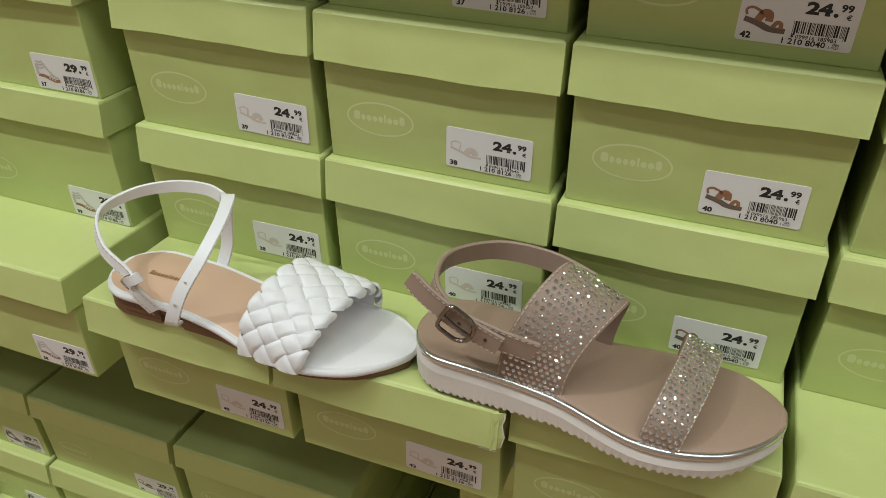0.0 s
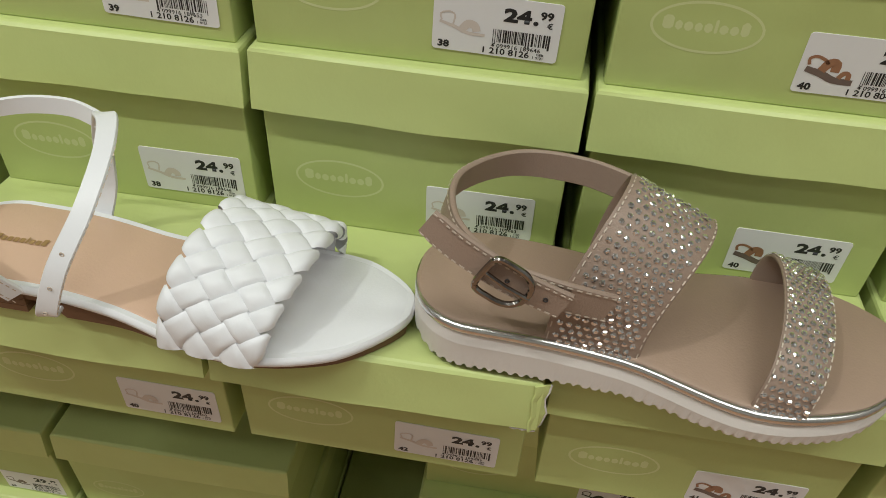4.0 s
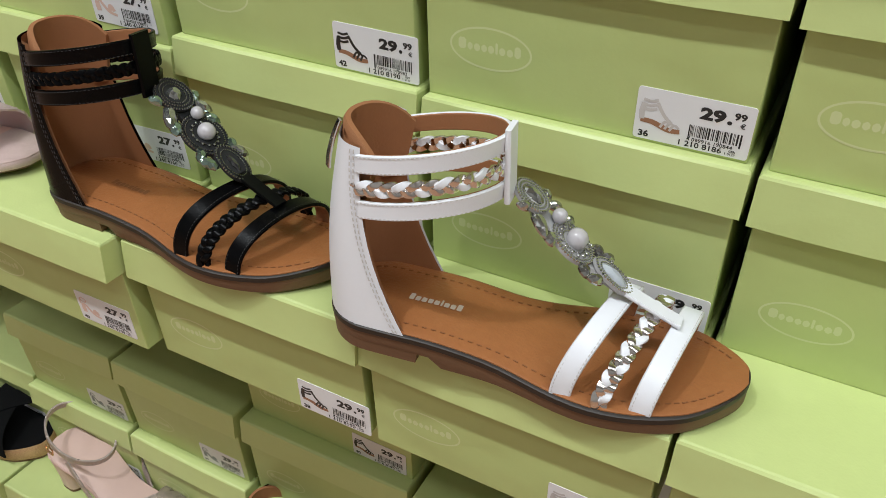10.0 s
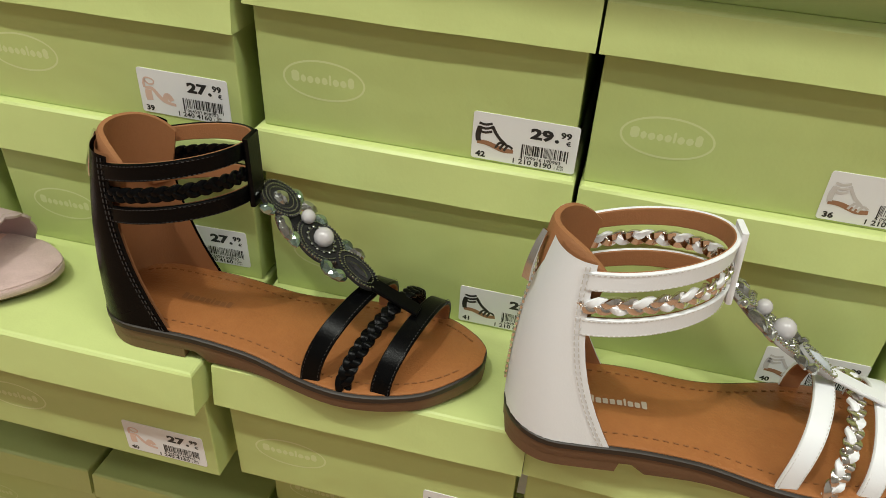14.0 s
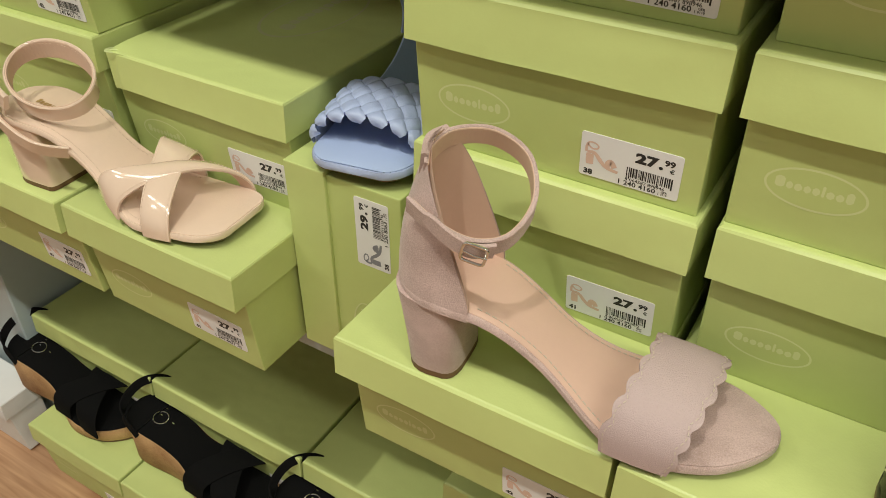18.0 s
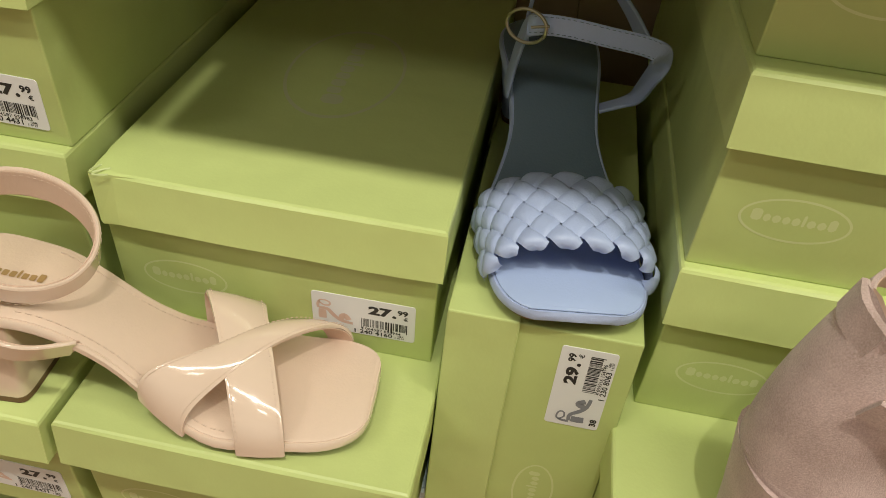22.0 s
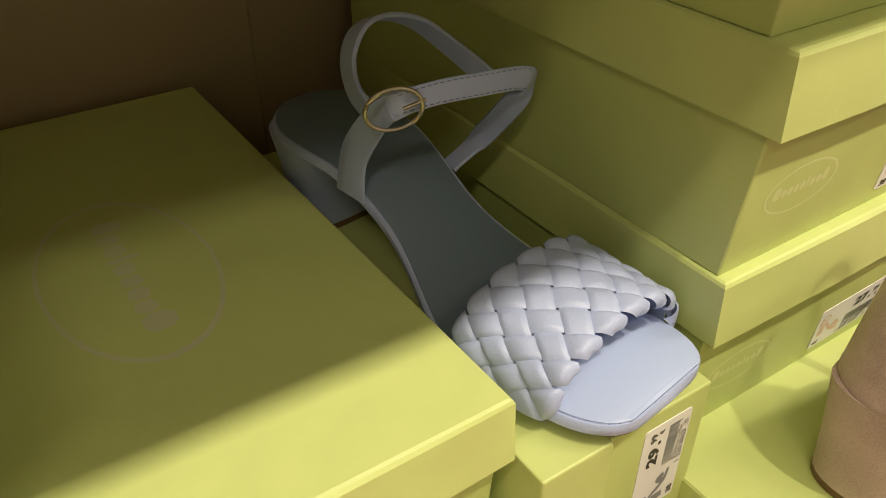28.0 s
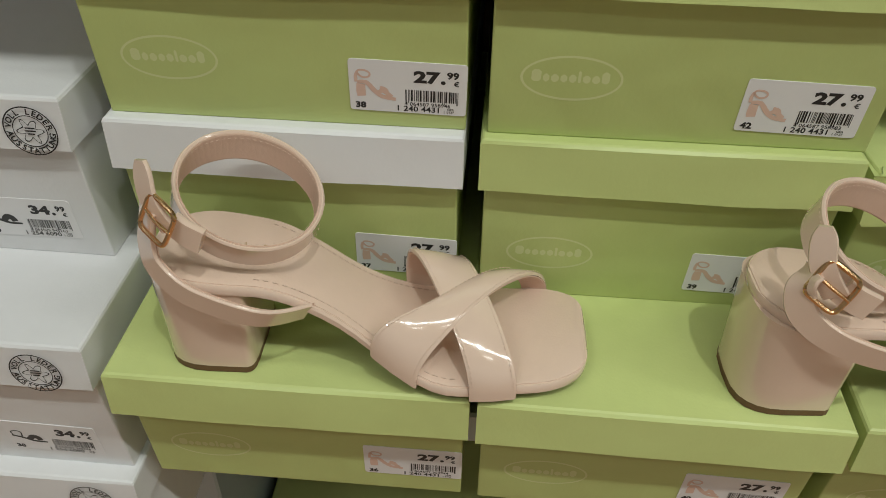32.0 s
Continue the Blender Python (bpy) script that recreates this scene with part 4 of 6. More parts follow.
def woven(surf, n_wide, length, width, puff, material, parent, outward=-1):
    """Basket weave of puffed leather pieces lying at 45 degrees on a strap, each a piece of its own; the outer ones fold under the edge."""
    step = width / n_wide
    du, dv = step / length, step / width
    g = 8
    count = int(length / step * 2) + 1
    for i in range(-1, count + 2):
        for j in range(0, int(n_wide * 2) + 1):
            if (i + j) % 2:
                continue
            cu, cv = (i * 0.5) * du, (j * 0.5) * dv
            if not -0.01 < cu < 1.0:
                continue
            kind = i % 2
            bm = bmesh.new()
            grid = []
            for a in range(g + 1):
                row = []
                for b in range(g + 1):
                    p, q = a / g * 2 - 1, b / g * 2 - 1
                    la, lb = (0.70, 0.470) if kind else (0.470, 0.70)
                    x, y = p * la * (1 - 0.05 * q * q), q * lb * (1 - 0.05 * p * p)
                    uu = cu + (x + y) * 0.5 * du
                    vv = cv + (x - y) * 0.5 * dv
                    inside = min(max(vv, 0.0), 1.0)
                    over = (vv - inside) * width
                    turn = min(abs(over) / 0.0032, math.pi)
                    down = 0.0032 * (1 - math.cos(turn))
                    side = math.copysign(0.0038 * math.sin(turn) - max(0.0, abs(over) - 0.0032 * math.pi), over)
                    pt, tu, tv, nn = surf(min(max(uu, 0.0), 1.0), inside)
                    long, short = (p, q) if kind else (q, p)
                    rise = puff * (1.0 - 0.95 * long * long) * (1 - 0.60 * short ** 6) + 0.0006
                    row.append(bm.verts.new(pt + nn * outward * (rise - down) + tv * side))
                grid.append(row)
            for a in range(g):
                for b in range(g):
                    bm.faces.new((grid[a][b], grid[a + 1][b], grid[a + 1][b + 1], grid[a][b + 1]))
            part("woven_piece", bm, material, parent, smooth=True)


def braid(pts, nrms, width, cycle=0.019, thick=0.0017):
    """Three flat strands plaited along a line: one mesh for each strand."""
    total = sum((b - a).length for a, b in zip(pts, pts[1:]))
    n = max(int(total / 0.0011), 12)
    dense = resample(pts, n)
    out = []
    for k in range(3):
        line, sides = [], []
        for i, p in enumerate(dense):
            t = (dense[min(i + 1, n)] - dense[max(i - 1, 0)]).normalized()
            nn = nrms[min(int(i / n * len(nrms)), len(nrms) - 1)]
            nn = (nn - t * nn.dot(t)).normalized()
            sd = nn.cross(t)
            a = 2 * math.pi * (total * i / n / cycle + k / 3)
            line.append(p + sd * (width * 0.27 * math.sin(a)) + nn * (thick * 0.62 * math.sin(2 * a)))
            sides.append((sd + nn * 0.30 * math.cos(2 * a)).normalized())
        out.append(band(line, sides, width * 0.44, thick, crown=0.0005))
    return out


def ring(cx, cy, cz, rx, ry, n=48, tilt=0.0, turn=0.0, a0=0.0, a1=360.0):
    """Slanted oval loop; tilt lifts its front (degrees)."""
    out = []
    for k in range(n + 1):
        a = radians(a0 + (a1 - a0) * k / n)
        p = Vector((rx * math.cos(a), ry * math.sin(a), 0))
        p.rotate(Euler((0, -radians(tilt), radians(turn))))
        out.append(p + Vector((cx, cy, cz)))
    return out


def place(name, x, y, z, yaw, words, category="sandal", group="display sandals"):
    return thing(name, pose(x, y, z, 0, 0, yaw), words, category, group)


def insole_stitch(last, inset, up, thread, parent, s0=0.03, s1=0.97):
    bm = bmesh.new()
    for side in (-1, 1):
        dashes(outline_line(last, inset, up, s0, s1, side), Vector((0, 0, 1)), bm)
    part("stitching", bm, thread, parent)["kind"] = "stuff"


def buckle(parent, p, ax, up, nrm, w, h, r, metal, round_corners=True, half_round=False):
    """Rectangular or D-shaped buckle frame with its pin."""
    pts = []
    for k in range(32):
        a = 2 * math.pi * k / 32
        c, s = math.cos(a), math.sin(a)
        e = 0.35 if not half_round or c < 0 else 0.9
        pts.append(p + ax * (w / 2 * math.copysign(abs(c) ** e, c)) + up * (h / 2 * math.copysign(abs(s) ** e, s)) + nrm * 0.001)
    frame_ob = part("buckle", tube(pts, r, True), metal, parent, "polished metal buckle", smooth=True)
    part("pin", tube([p - ax * w * 0.5 + nrm * 0.001, p + nrm * 0.0022, p + ax * w * 0.55 + nrm * 0.0016], r * 0.75), metal, frame_ob, smooth=True)


def insole_mark(last, x, y, size, count, material, parent):
    """Small foil mark on the insole: a row of rounded outlines."""
    bm = bmesh.new()
    for i in range(count):
        tall = 1.4 if i in (0, count - 1, count - 4) else 1.0
        w, h, e = size * (0.3 if i == count - 4 else 0.72), size * tall, size * 0.12
        bm.faces.new([bm.verts.new((x + px, y + py, 0)) for px, py in ((e, 0), (w - e, 0), (w, e), (w, h - e), (w - e, h), (e, h), (0, h - e), (0, e))])
        x += w + size * 0.22
    for v in bm.verts:
        v.co.z = last.top(v.co.x / last.L) + 0.0016
    for f in bm.faces:
        f.normal_update()
        if f.normal.z < 0:
            f.normal_flip()
    part("printed_mark", bm, material, parent, "small foil mark")["kind"] = "stuff"


# torn corner of the lid: a curled strip of the front and a ragged pale edge
drop = [STEP_H - 0.0010 - 0.030 * u / 6 for u in range(7)]
inner = [Vector((torn_w - 0.0035 + 0.0006 * math.sin(2.1 * u), torn_y - 0.0012 - 0.00025 * u, z)) for u, z in enumerate(drop)]
outer = [Vector((torn_w + 0.0030 + 0.0010 * math.sin(1.7 * u + 1), torn_y + 0.0018 + 0.0002 * u, z - 0.0006 * (u % 2))) for u, z in enumerate(drop)]
flap = part("torn_flap", sheet(inner, outer, 0.0010), GREEN_LID_LIT, torn_box, "torn strip at the lid's corner")
part("torn_edge", tube([p + Vector((0, -0.0004, 0)) for p in outer], 0.0006, sides=5), WHITE_CARD, flap, "pale torn edge of the card")
part("torn_edge", tube([Vector((torn_w - 0.012 + 0.002 * u, torn_y - 0.0008, STEP_H - 0.0313 - 0.0008 * (u % 2))) for u in range(7)], 0.0006, sides=5), WHITE_CARD, flap)


# white flat sandal with a woven toe strap
def white_woven_sandal(x, y, z, yaw):
    ob = place("flat_sandal", x, y, z, yaw, "white flat sandal with woven leather strap and ankle buckle")
    la = Last(0.238, 0.084, heel=0.010, sole=0.0085, toe_spring=0.003, drop=(0.25, 0.6))
    part("outsole", slab(la, [(0.003, lambda s: -la.top(s) + (0.0005 if s > 0.3 else 0.0085)), (0.002, -0.0045), (0.0025, -0.0040)]), BROWN_SOLE, ob, "brown outsole", smooth=True)
    block = Last(0.238, 0.080, heel=0.010, sole=0.0085, drop=(0.25, 0.6))
    for low, high, inset in ((0.0, 0.0042, 0.0012), (0.0043, 0.0084, 0.0009), (0.0085, 0.0125, 0.0006)):
        part("heel_layer", slab(block, [(inset + 0.0004, lambda s, z=low: z - la.top(s)), (inset, lambda s, z=low: z + 0.0006 - la.top(s)), (inset, lambda s, z=high: z - la.top(s))], s0=0.0, s1=0.25), BROWN_SOLE, ob, "layer of the stacked brown heel")
    part("midsole", slab(la, [(0.0012, -0.0050), (0, -0.0040), (-0.0003, -0.0024), (0, -0.0008), (0.0014, 0.0004), (0.0030, 0.0002)]), WHITE_LEATHER, ob, "white covered edge", smooth=True)
    part("insole", slab(la, [(0.0042, -0.001), (0.0042, 0.0003), (0.0055, 0.0009)], s1=0.72), NUDE_INSOLE, ob, "pale nude insole", smooth=True)
    part("toe_bed", slab(la, [(0.0042, -0.001), (0.0042, 0.0001), (0.0055, 0.0006)], s0=0.60), WHITE_LEATHER, ob, smooth=True)
    insole_mark(la, 0.030, -0.004, 0.0034, 9, GOLD_PRINT, ob)
    near = arch(la, 0.555, 0.600, 0.042, 36, power=0.66, bump=0.03)
    far = arch(la, 0.738, 0.800, 0.031, 36, power=0.66, bump=0.03)
    strap = part("woven_strap", sheet([a.lerp(b, 0.05) for a, b in zip(near, far)], [a.lerp(b, 0.95) for a, b in zip(near, far)], 0.0014), WHITE_LEATHER, ob, "woven white leather strap")
    woven(surface(near, far), 2.5, 0.140, 0.044, 0.0030, WHITE_LEATHER, strap)
    # loop round the heel, with the front strap over the instep
    loop = resample([la.point(0.245, -1, 0.001, -0.004), Vector((0.052, -0.0395, 0.030)), Vector((0.046, -0.0385, 0.043)), Vector((0.020, -0.031, 0.054)), Vector((-0.003, -0.006, 0.062)), Vector((0.006, 0.020, 0.068)), Vector((0.032, 0.034, 0.073)), Vector((0.060, 0.036, 0.075)), Vector((0.080, 0.030, 0.073))], 60)
    loop_ob = part("ankle_strap", band(loop, Vector((0.35, 0, 1)), 0.0098, 0.0022), WHITE_LEATHER, ob, smooth=True)
    front = resample([la.point(0.318, -1, 0.002, -0.007), Vector((0.079, -0.0420, 0.016)), Vector((0.088, -0.039, 0.040)), Vector((0.097, -0.024, 0.062)), Vector((0.0975, -0.002, 0.077)), Vector((0.091, 0.017, 0.082)), Vector((0.082, 0.028, 0.078)), Vector((0.074, 0.035, 0.058)), Vector((0.070, 0.037, 0.032)), la.point(0.28, 1, 0.001, -0.004)], 70)
    front_ob = part("front_strap", band(front, Vector((1, 0.1, 0.1)), 0.0098, 0.0022), WHITE_LEATHER, ob, smooth=True)
    bm = bmesh.new()
    for off in (-0.0038, 0.0038):
        dashes([p + Vector((0.3 * off, 0, off)) + (p - Vector((0.04, 0, p.z))).normalized() * 0.0013 for p in fine(loop, 300)], Vector((0, -0.6, 0.5)), bm, 0.0018, 0.0013, 0.00024)
    part("stitching", bm, THREAD_PALE, loop_ob)["kind"] = "stuff"
    bm = bmesh.new()
    for off in (-0.0038, 0.0038):
        dashes([p + Vector((off, 0, 0)) + Vector((0.3, p.y, p.z - 0.03)).normalized() * 0.0013 for p in fine(front[:44], 260)], Vector((0.3, -0.7, 0.4)), bm, 0.0018, 0.0013, 0.00024)
    part("stitching", bm, THREAD_PALE, front_ob)["kind"] = "stuff"
    for t in (8, 13, 18):
        bm = tube([front[t] + Vector((0.0009 * math.cos(a), -0.0016, 0.0009 * math.sin(a))) for a in [2 * math.pi * k / 12 for k in range(12)]], 0.0003, True, 5)
        part("eyelet", bm, THREAD_PALE, front_ob, "punched hole")
    mid = Vector((0.0495, -0.0405, 0.0385))
    buckle(ob, mid, Vector((0.55, 0.15, -0.75)).normalized(), Vector((0.75, -0.1, 0.6)).normalized(), Vector((0, -0.95, 0.3)), 0.0105, 0.0140, 0.0008, SILVER, half_round=True)
    part("keeper", band(resample([mid + Vector((-0.004, -0.0008, 0.000)), mid + Vector((0.003, -0.0022, 0.004)), mid + Vector((0.009, -0.001, 0.008))], 8), Vector((0.6, 0, -0.7)), 0.0075, 0.0024), WHITE_LEATHER, ob, "loose strap end", smooth=True)


# taupe platform sandal set with rhinestones
def rhinestone_sandal(x, y, z, yaw):
    ob = place("platform_sandal", x, y, z, yaw, "taupe platform sandal with rhinestone straps and white sole")
    la = Last(0.226, 0.089, heel=0.008, sole=0.021, toe_spring=0.003, drop=(0.2, 0.7))

    def tread(s):
        return -la.top(s) + 0.0012 + 0.0008 * (1 if math.sin(s * 300) > 0 else -1) + 0.010 * max(0, (s - 0.82) / 0.18) ** 2 + 0.004 * max(0, (0.06 - s) / 0.06)
    part("sole", slab(la, [(0.003, tread), (0.0, lambda s: tread(s) + 0.003), (-0.0012, -0.011), (0, -0.0048)], n=240), WHITE_RUBBER, ob, "thick off-white rubber sole with toothed edge", smooth=False)
    part("trim", slab(la, [(0.0004, -0.0046), (-0.0008, -0.0043), (-0.0016, -0.0034), (-0.0018, -0.0022), (-0.0014, -0.0010), (-0.0004, -0.0001), (0.0010, 0.0002)]), PIPING, ob, "silver metallic piping", smooth=True)
    part("insole", slab(la, [(0.0008, -0.001), (0.0010, 0.0008), (0.003, 0.0018)]), TAUPE_INSOLE, ob, "smooth taupe insole", smooth=True)
    sparkle = random.Random(3)
    for s_n, s_f, lean, hgt, wn, rows_v, label in ((0.368, 0.435, 0.066, 0.0580, 0.0425, 10, "wide rhinestone strap"), (0.716, 0.752, 0.026, 0.0270, 0.0235, 6, "narrow rhinestone strap")):
        mid = arch(la, s_n, s_f, hgt, 40, drop=0.0, power=0.62, out=-0.0022, bump=lean)
        slope = Vector((1, 0, -0.45 if wn > 0.03 else -0.30)).normalized()
        wide = lambda u, w=wn: w * (0.97 + 0.03 * math.sin(math.pi * u))
        strap = part("strap", band(mid, slope, wide, 0.0026), TAUPE_LEATHER, ob, label, smooth=True)
        n = len(mid) - 1
        bm = bmesh.new()
        reach = [0.0] + list(np.cumsum([(q - p).length for p, q in zip(mid, mid[1:])]))
        cols = int(reach[-1] / 0.0036)
        for a in range(cols + 1):
            d = min(max(a / cols, 0.004), 0.996) * reach[-1]
            i = max(k for k in range(n) if reach[k] <= d)
            f = (d - reach[i]) / (reach[i + 1] - reach[i])
            u = (i + f) / n
            p = mid[i].lerp(mid[i + 1], f)
            t = (mid[i + 1] - mid[i]).normalized()
            sd = (slope - t * slope.dot(t)).normalized()
            nn = sd.cross(t)
            if nn.dot(p - Vector((p.x, 0, 0.02))) < 0:
                nn = -nn
            for b in range(rows_v):
                v = (b + 0.5 * (a % 2) + 0.25) / rows_v - 0.5
                if abs(v) > 0.47:
                    continue
                q = p + sd * (v * wide(u) * 0.92) + nn * 0.0013
                facing = (nn + Vector((sparkle.uniform(-0.3, 0.3), sparkle.uniform(-0.3, 0.3), sparkle.uniform(-0.3, 0.3)))).normalized()
                gem(bm, q, facing, 0.00155, 0.0010, 6)
        part("rhinestone_trim", bm, GEM, strap, "rows of small clear rhinestones")["kind"] = "stuff"
        bm = bmesh.new()
        for e in (-0.47, 0.47):
            line = []
            for i, p in enumerate(mid):
                t = (mid[min(i + 1, n)] - mid[max(i - 1, 0)]).normalized()
                sd = (slope - t * slope.dot(t)).normalized()
                nn = sd.cross(t)
                if nn.dot(p - Vector((p.x, 0, 0.02))) < 0:
                    nn = -nn
                line.append(p + sd * (e * wide(i / n)) + nn * 0.0014)
            dashes(fine(line, 200), Vector((0, -0.3, 1)), bm, 0.0018, 0.0012, 0.00028)
        part("stitching", bm, THREAD_PALE, strap)["kind"] = "stuff"
    # sling back
    sling = resample([Vector((0.086, -0.0385, 0.056)), Vector((0.062, -0.0445, 0.064)), Vector((0.038, -0.0420, 0.069)), Vector((0.018, -0.024, 0.072)), Vector((0.014, 0.006, 0.0735)), Vector((0.036, 0.034, 0.0715)), Vector((0.070, 0.040, 0.0690)), Vector((0.100, 0.036, 0.0630))], 50)
    sling_ob = part("sling_strap", band(sling, Vector((0.25, 0, 1)), 0.0150, 0.0026), TAUPE_LEATHER, ob, "taupe slingback strap", smooth=True)
    bm = bmesh.new()
    for off in (-0.0060, 0.0060):
        dashes([p + Vector((0.2 * off, 0, off)) + Vector((p.x - 0.06, p.y * 1.4, 0)).normalized() * 0.0016 for p in fine(sling, 260)], Vector((-0.3, -0.8, 0.2)), bm, 0.0018, 0.0012, 0.00028)
    part("stitching", bm, THREAD_PALE, sling_ob)["kind"] = "stuff"
    tail = resample([Vector((0.011, -0.0440, 0.089)), Vector((0.024, -0.0475, 0.0815)), Vector((0.046, -0.0490, 0.0705)), Vector((0.068, -0.0475, 0.0610))], 14)
    part("strap_tail", band(tail, Vector((0.5, 0, 1)), lambda u: 0.0140 * (0.9 if u < 0.08 else 1.0), 0.0024), TAUPE_LEATHER, ob, smooth=True)
    bm = bmesh.new()
    for off in (-0.0055, 0.0055):
        dashes([p + Vector((0.45 * off, -0.0016, 0.9 * off)) for p in fine(tail, 90)], Vector((0, -1, 0)), bm, 0.0016, 0.0011, 0.00026)
    part("stitching", bm, THREAD_PALE, sling_ob)["kind"] = "stuff"
    for d in (9, 12):
        q = tail[d] + Vector((0, -0.0016, 0))
        part("eyelet", tube([q + Vector((0.0008 * math.cos(a), 0, 0.0008 * math.sin(a))) for a in [2 * math.pi * k / 12 for k in range(12)]], 0.0003, True, 5), THREAD_DARK, ob, "punched hole")
    buckle(ob, Vector((0.044, -0.0515, 0.0710)), Vector((0.88, 0, -0.47)), Vector((0.47, 0, 0.88)), Vector((0, -1, 0)), 0.0200, 0.0190, 0.0014, GUNMETAL, half_round=True)


def cut_stone(bm, p, nrm, r, h, stretch=1.0, along=None):
    """Brilliant-cut stone: girdle, two rows of crown facets and a small table."""
    t = along or Vector((1, 0, 0))
    t = (t - nrm * t.dot(nrm)).normalized()
    b = nrm.cross(t)
    rows = []
    for k, up, turn in ((0.96, -0.4, 0.0), (1.0, 0.0, 0.0), (0.76, 0.55, 0.5), (0.42, 1.0, 0.0)):
        rows.append([bm.verts.new(p + t * (r * stretch * k * math.cos(2 * math.pi * (i + turn) / 9)) + b * (r * k * math.sin(2 * math.pi * (i + turn) / 9)) + nrm * (h * up)) for i in range(9)])
    for i in range(9):
        j = (i + 1) % 9
        bm.faces.new((rows[0][i], rows[0][j], rows[1][j], rows[1][i]))
        bm.faces.new((rows[1][i], rows[1][j], rows[2][i]))
        bm.faces.new((rows[2][i], rows[1][j], rows[2][j]))
        bm.faces.new((rows[2][i], rows[2][j], rows[3][j]))
        bm.faces.new((rows[2][i], rows[3][j], rows[3][i]))
    bm.faces.new(rows[3])
    bmesh.ops.recalc_face_normals(bm, faces=bm.faces)


# gladiator sandal with a jewelled T-bar
def jewelled_sandal(x, y, z, yaw, leather, cord, bead, lining, words, dark):
    ob = place("gladiator_sandal", x, y, z, yaw, words)
    la = Last(0.231, 0.086, heel=0.006, sole=0.013, drop=(0.25, 0.6))
    part("outsole", slab(la, [(0.002, lambda s: -la.top(s) + (0.0008 if s > 0.3 else 0.0065) + 0.003 * max(0, (s - 0.8) / 0.2) ** 2), (0.0006, lambda s: -la.top(s) + (0.004 if s > 0.3 else 0.009)), (0.0004, -0.0045)]), BROWN_SOLE, ob, "brown outsole", smooth=True)
    part("heel_block", slab(la, [(0.0025, lambda s: -la.top(s)), (0.001, -0.009)], s0=0.0, s1=0.27), BROWN_SOLE, ob, "low brown heel block")
    part("welt", slab(la, [(0.0004, -0.0046), (-0.0008, -0.0038), (-0.0008, -0.0008), (0.0004, 0)]), DARK_WELT, ob, "dark welt", smooth=True)
    part("insole", slab(la, [(0.0010, -0.001), (0.0012, 0.0006), (0.003, 0.0012)]), TAN_INSOLE, ob, "tan leather insole", smooth=True)
    insole_stitch(la, 0.009, 0.0014, THREAD_TAN, ob, 0.05, 0.955)
    insole_mark(la, 0.045, -0.003, 0.0040, 9, THREAD_PALE if not dark else THREAD_TAN, ob)
    # heel counter: sheet round the heel, open in front
    outer, inner = bmesh.new(), bmesh.new()
    for bm, off in ((outer, 0.0), (inner, -0.0022)):
        rows = []
        nh, na = 10, 28
        for i in range(nh + 1):
            v = i / nh
            row = []
            for k in range(na + 1):
                a = (k / na * 2 - 1)
                span = 0.150 + 0.090 * (1 - v) ** 1.8
                s = abs(a) ** 1.35 * span
                side = math.copysign(1, a)
                base = la.half(s) if s > 0.0 else 0.0
                w = base * (1 - 0.10 * v) + off
                top_h = 0.109 - 0.003 * abs(a) ** 2 - 0.002 * a
                zz = la.top(s) - 0.003 + v * top_h
                xx = s * la.L * (1 - 0.25 * v) + 0.004 * math.sin(math.pi * v) * -1 + v * (0.012 - 0.007 * abs(a)) - off * (1 - abs(a))
                row.append(bm.verts.new((xx, la.mid(s) + side * max(w, 0), zz)))
            rows.append(row)
        for a, b in zip(rows, rows[1:]):
            for k in range(na):
                f = (a[k], a[k + 1], b[k + 1], b[k])
                bm.faces.new(f if off == 0 else f[::-1])
    counter = part("heel_counter", outer, leather, ob, smooth=True)
    part("lining", inner, lining, counter, "tan lining", smooth=True)
    seam = bmesh.new()
    for k in (-1, 1):
        for inset in (0.0030, 0.0050):
            line = []
            for i in range(41):
                v = i / 40
                s = 0.150 + 0.090 * (1 - v) ** 1.8
                line.append(Vector((s * la.L * (1 - 0.25 * v) - 0.004 * math.sin(math.pi * v) + v * 0.005 - inset, la.mid(s) + k * (la.half(s) * (1 - 0.10 * v) + 0.0004), la.top(s) - 0.003 + v * (0.106 - 0.002 * k))))
            dashes(fine(line, 160), Vector((0, k, 0)), seam, 0.0016, 0.0010, 0.00025)
    part("stitching", seam, THREAD_DARK if dark else THREAD_WHITE, counter)["kind"] = "stuff"
    low_edge, top_edge = [], []
    for k in range(19):
        a = radians(-64 + 128 * k / 18)
        x, y = 0.052 - 0.0445 * math.cos(a), 0.0290 * math.sin(a)
        low_edge.append(Vector((x, y, 0.092)))
        top_edge.append(Vector((x + 0.005, y, 0.1290 - 0.013 * (k / 9 - 1) ** 4)))
    part("heel_tab", sheet(low_edge, top_edge, 0.0036, 0.0008), lining, counter, "padded tan heel tab", smooth=True)
    teeth = bmesh.new()
    for k in range(26):
        v = 0.15 + 0.83 * k / 25
        c = Vector((0.012 * v - 0.004 * math.sin(math.pi * v) - 0.0008, -0.002, 0.016 + 0.106 * v))
        box_bm(c.x - 0.0006, c.x + 0.0006, c.y - 0.0016, c.y + 0.0016, c.z - 0.0009, c.z + 0.0009, bm=teeth)
    zip_ob = part("zip", teeth, SILVER, ob, "metal zip up the heel")
    pull = [Vector((0.0085, -0.0050, 0.1245)), Vector((0.0055, -0.0065, 0.1165)), Vector((0.0030, -0.0080, 0.1060)), Vector((0.0022, -0.0085, 0.0985))]
    part("zip_puller", band(resample(pull, 16), Vector((0.7, -0.7, 0)), lambda u: 0.0032 + 0.0022 * u, 0.0014), SILVER, zip_ob, "long metal zip puller", smooth=True)
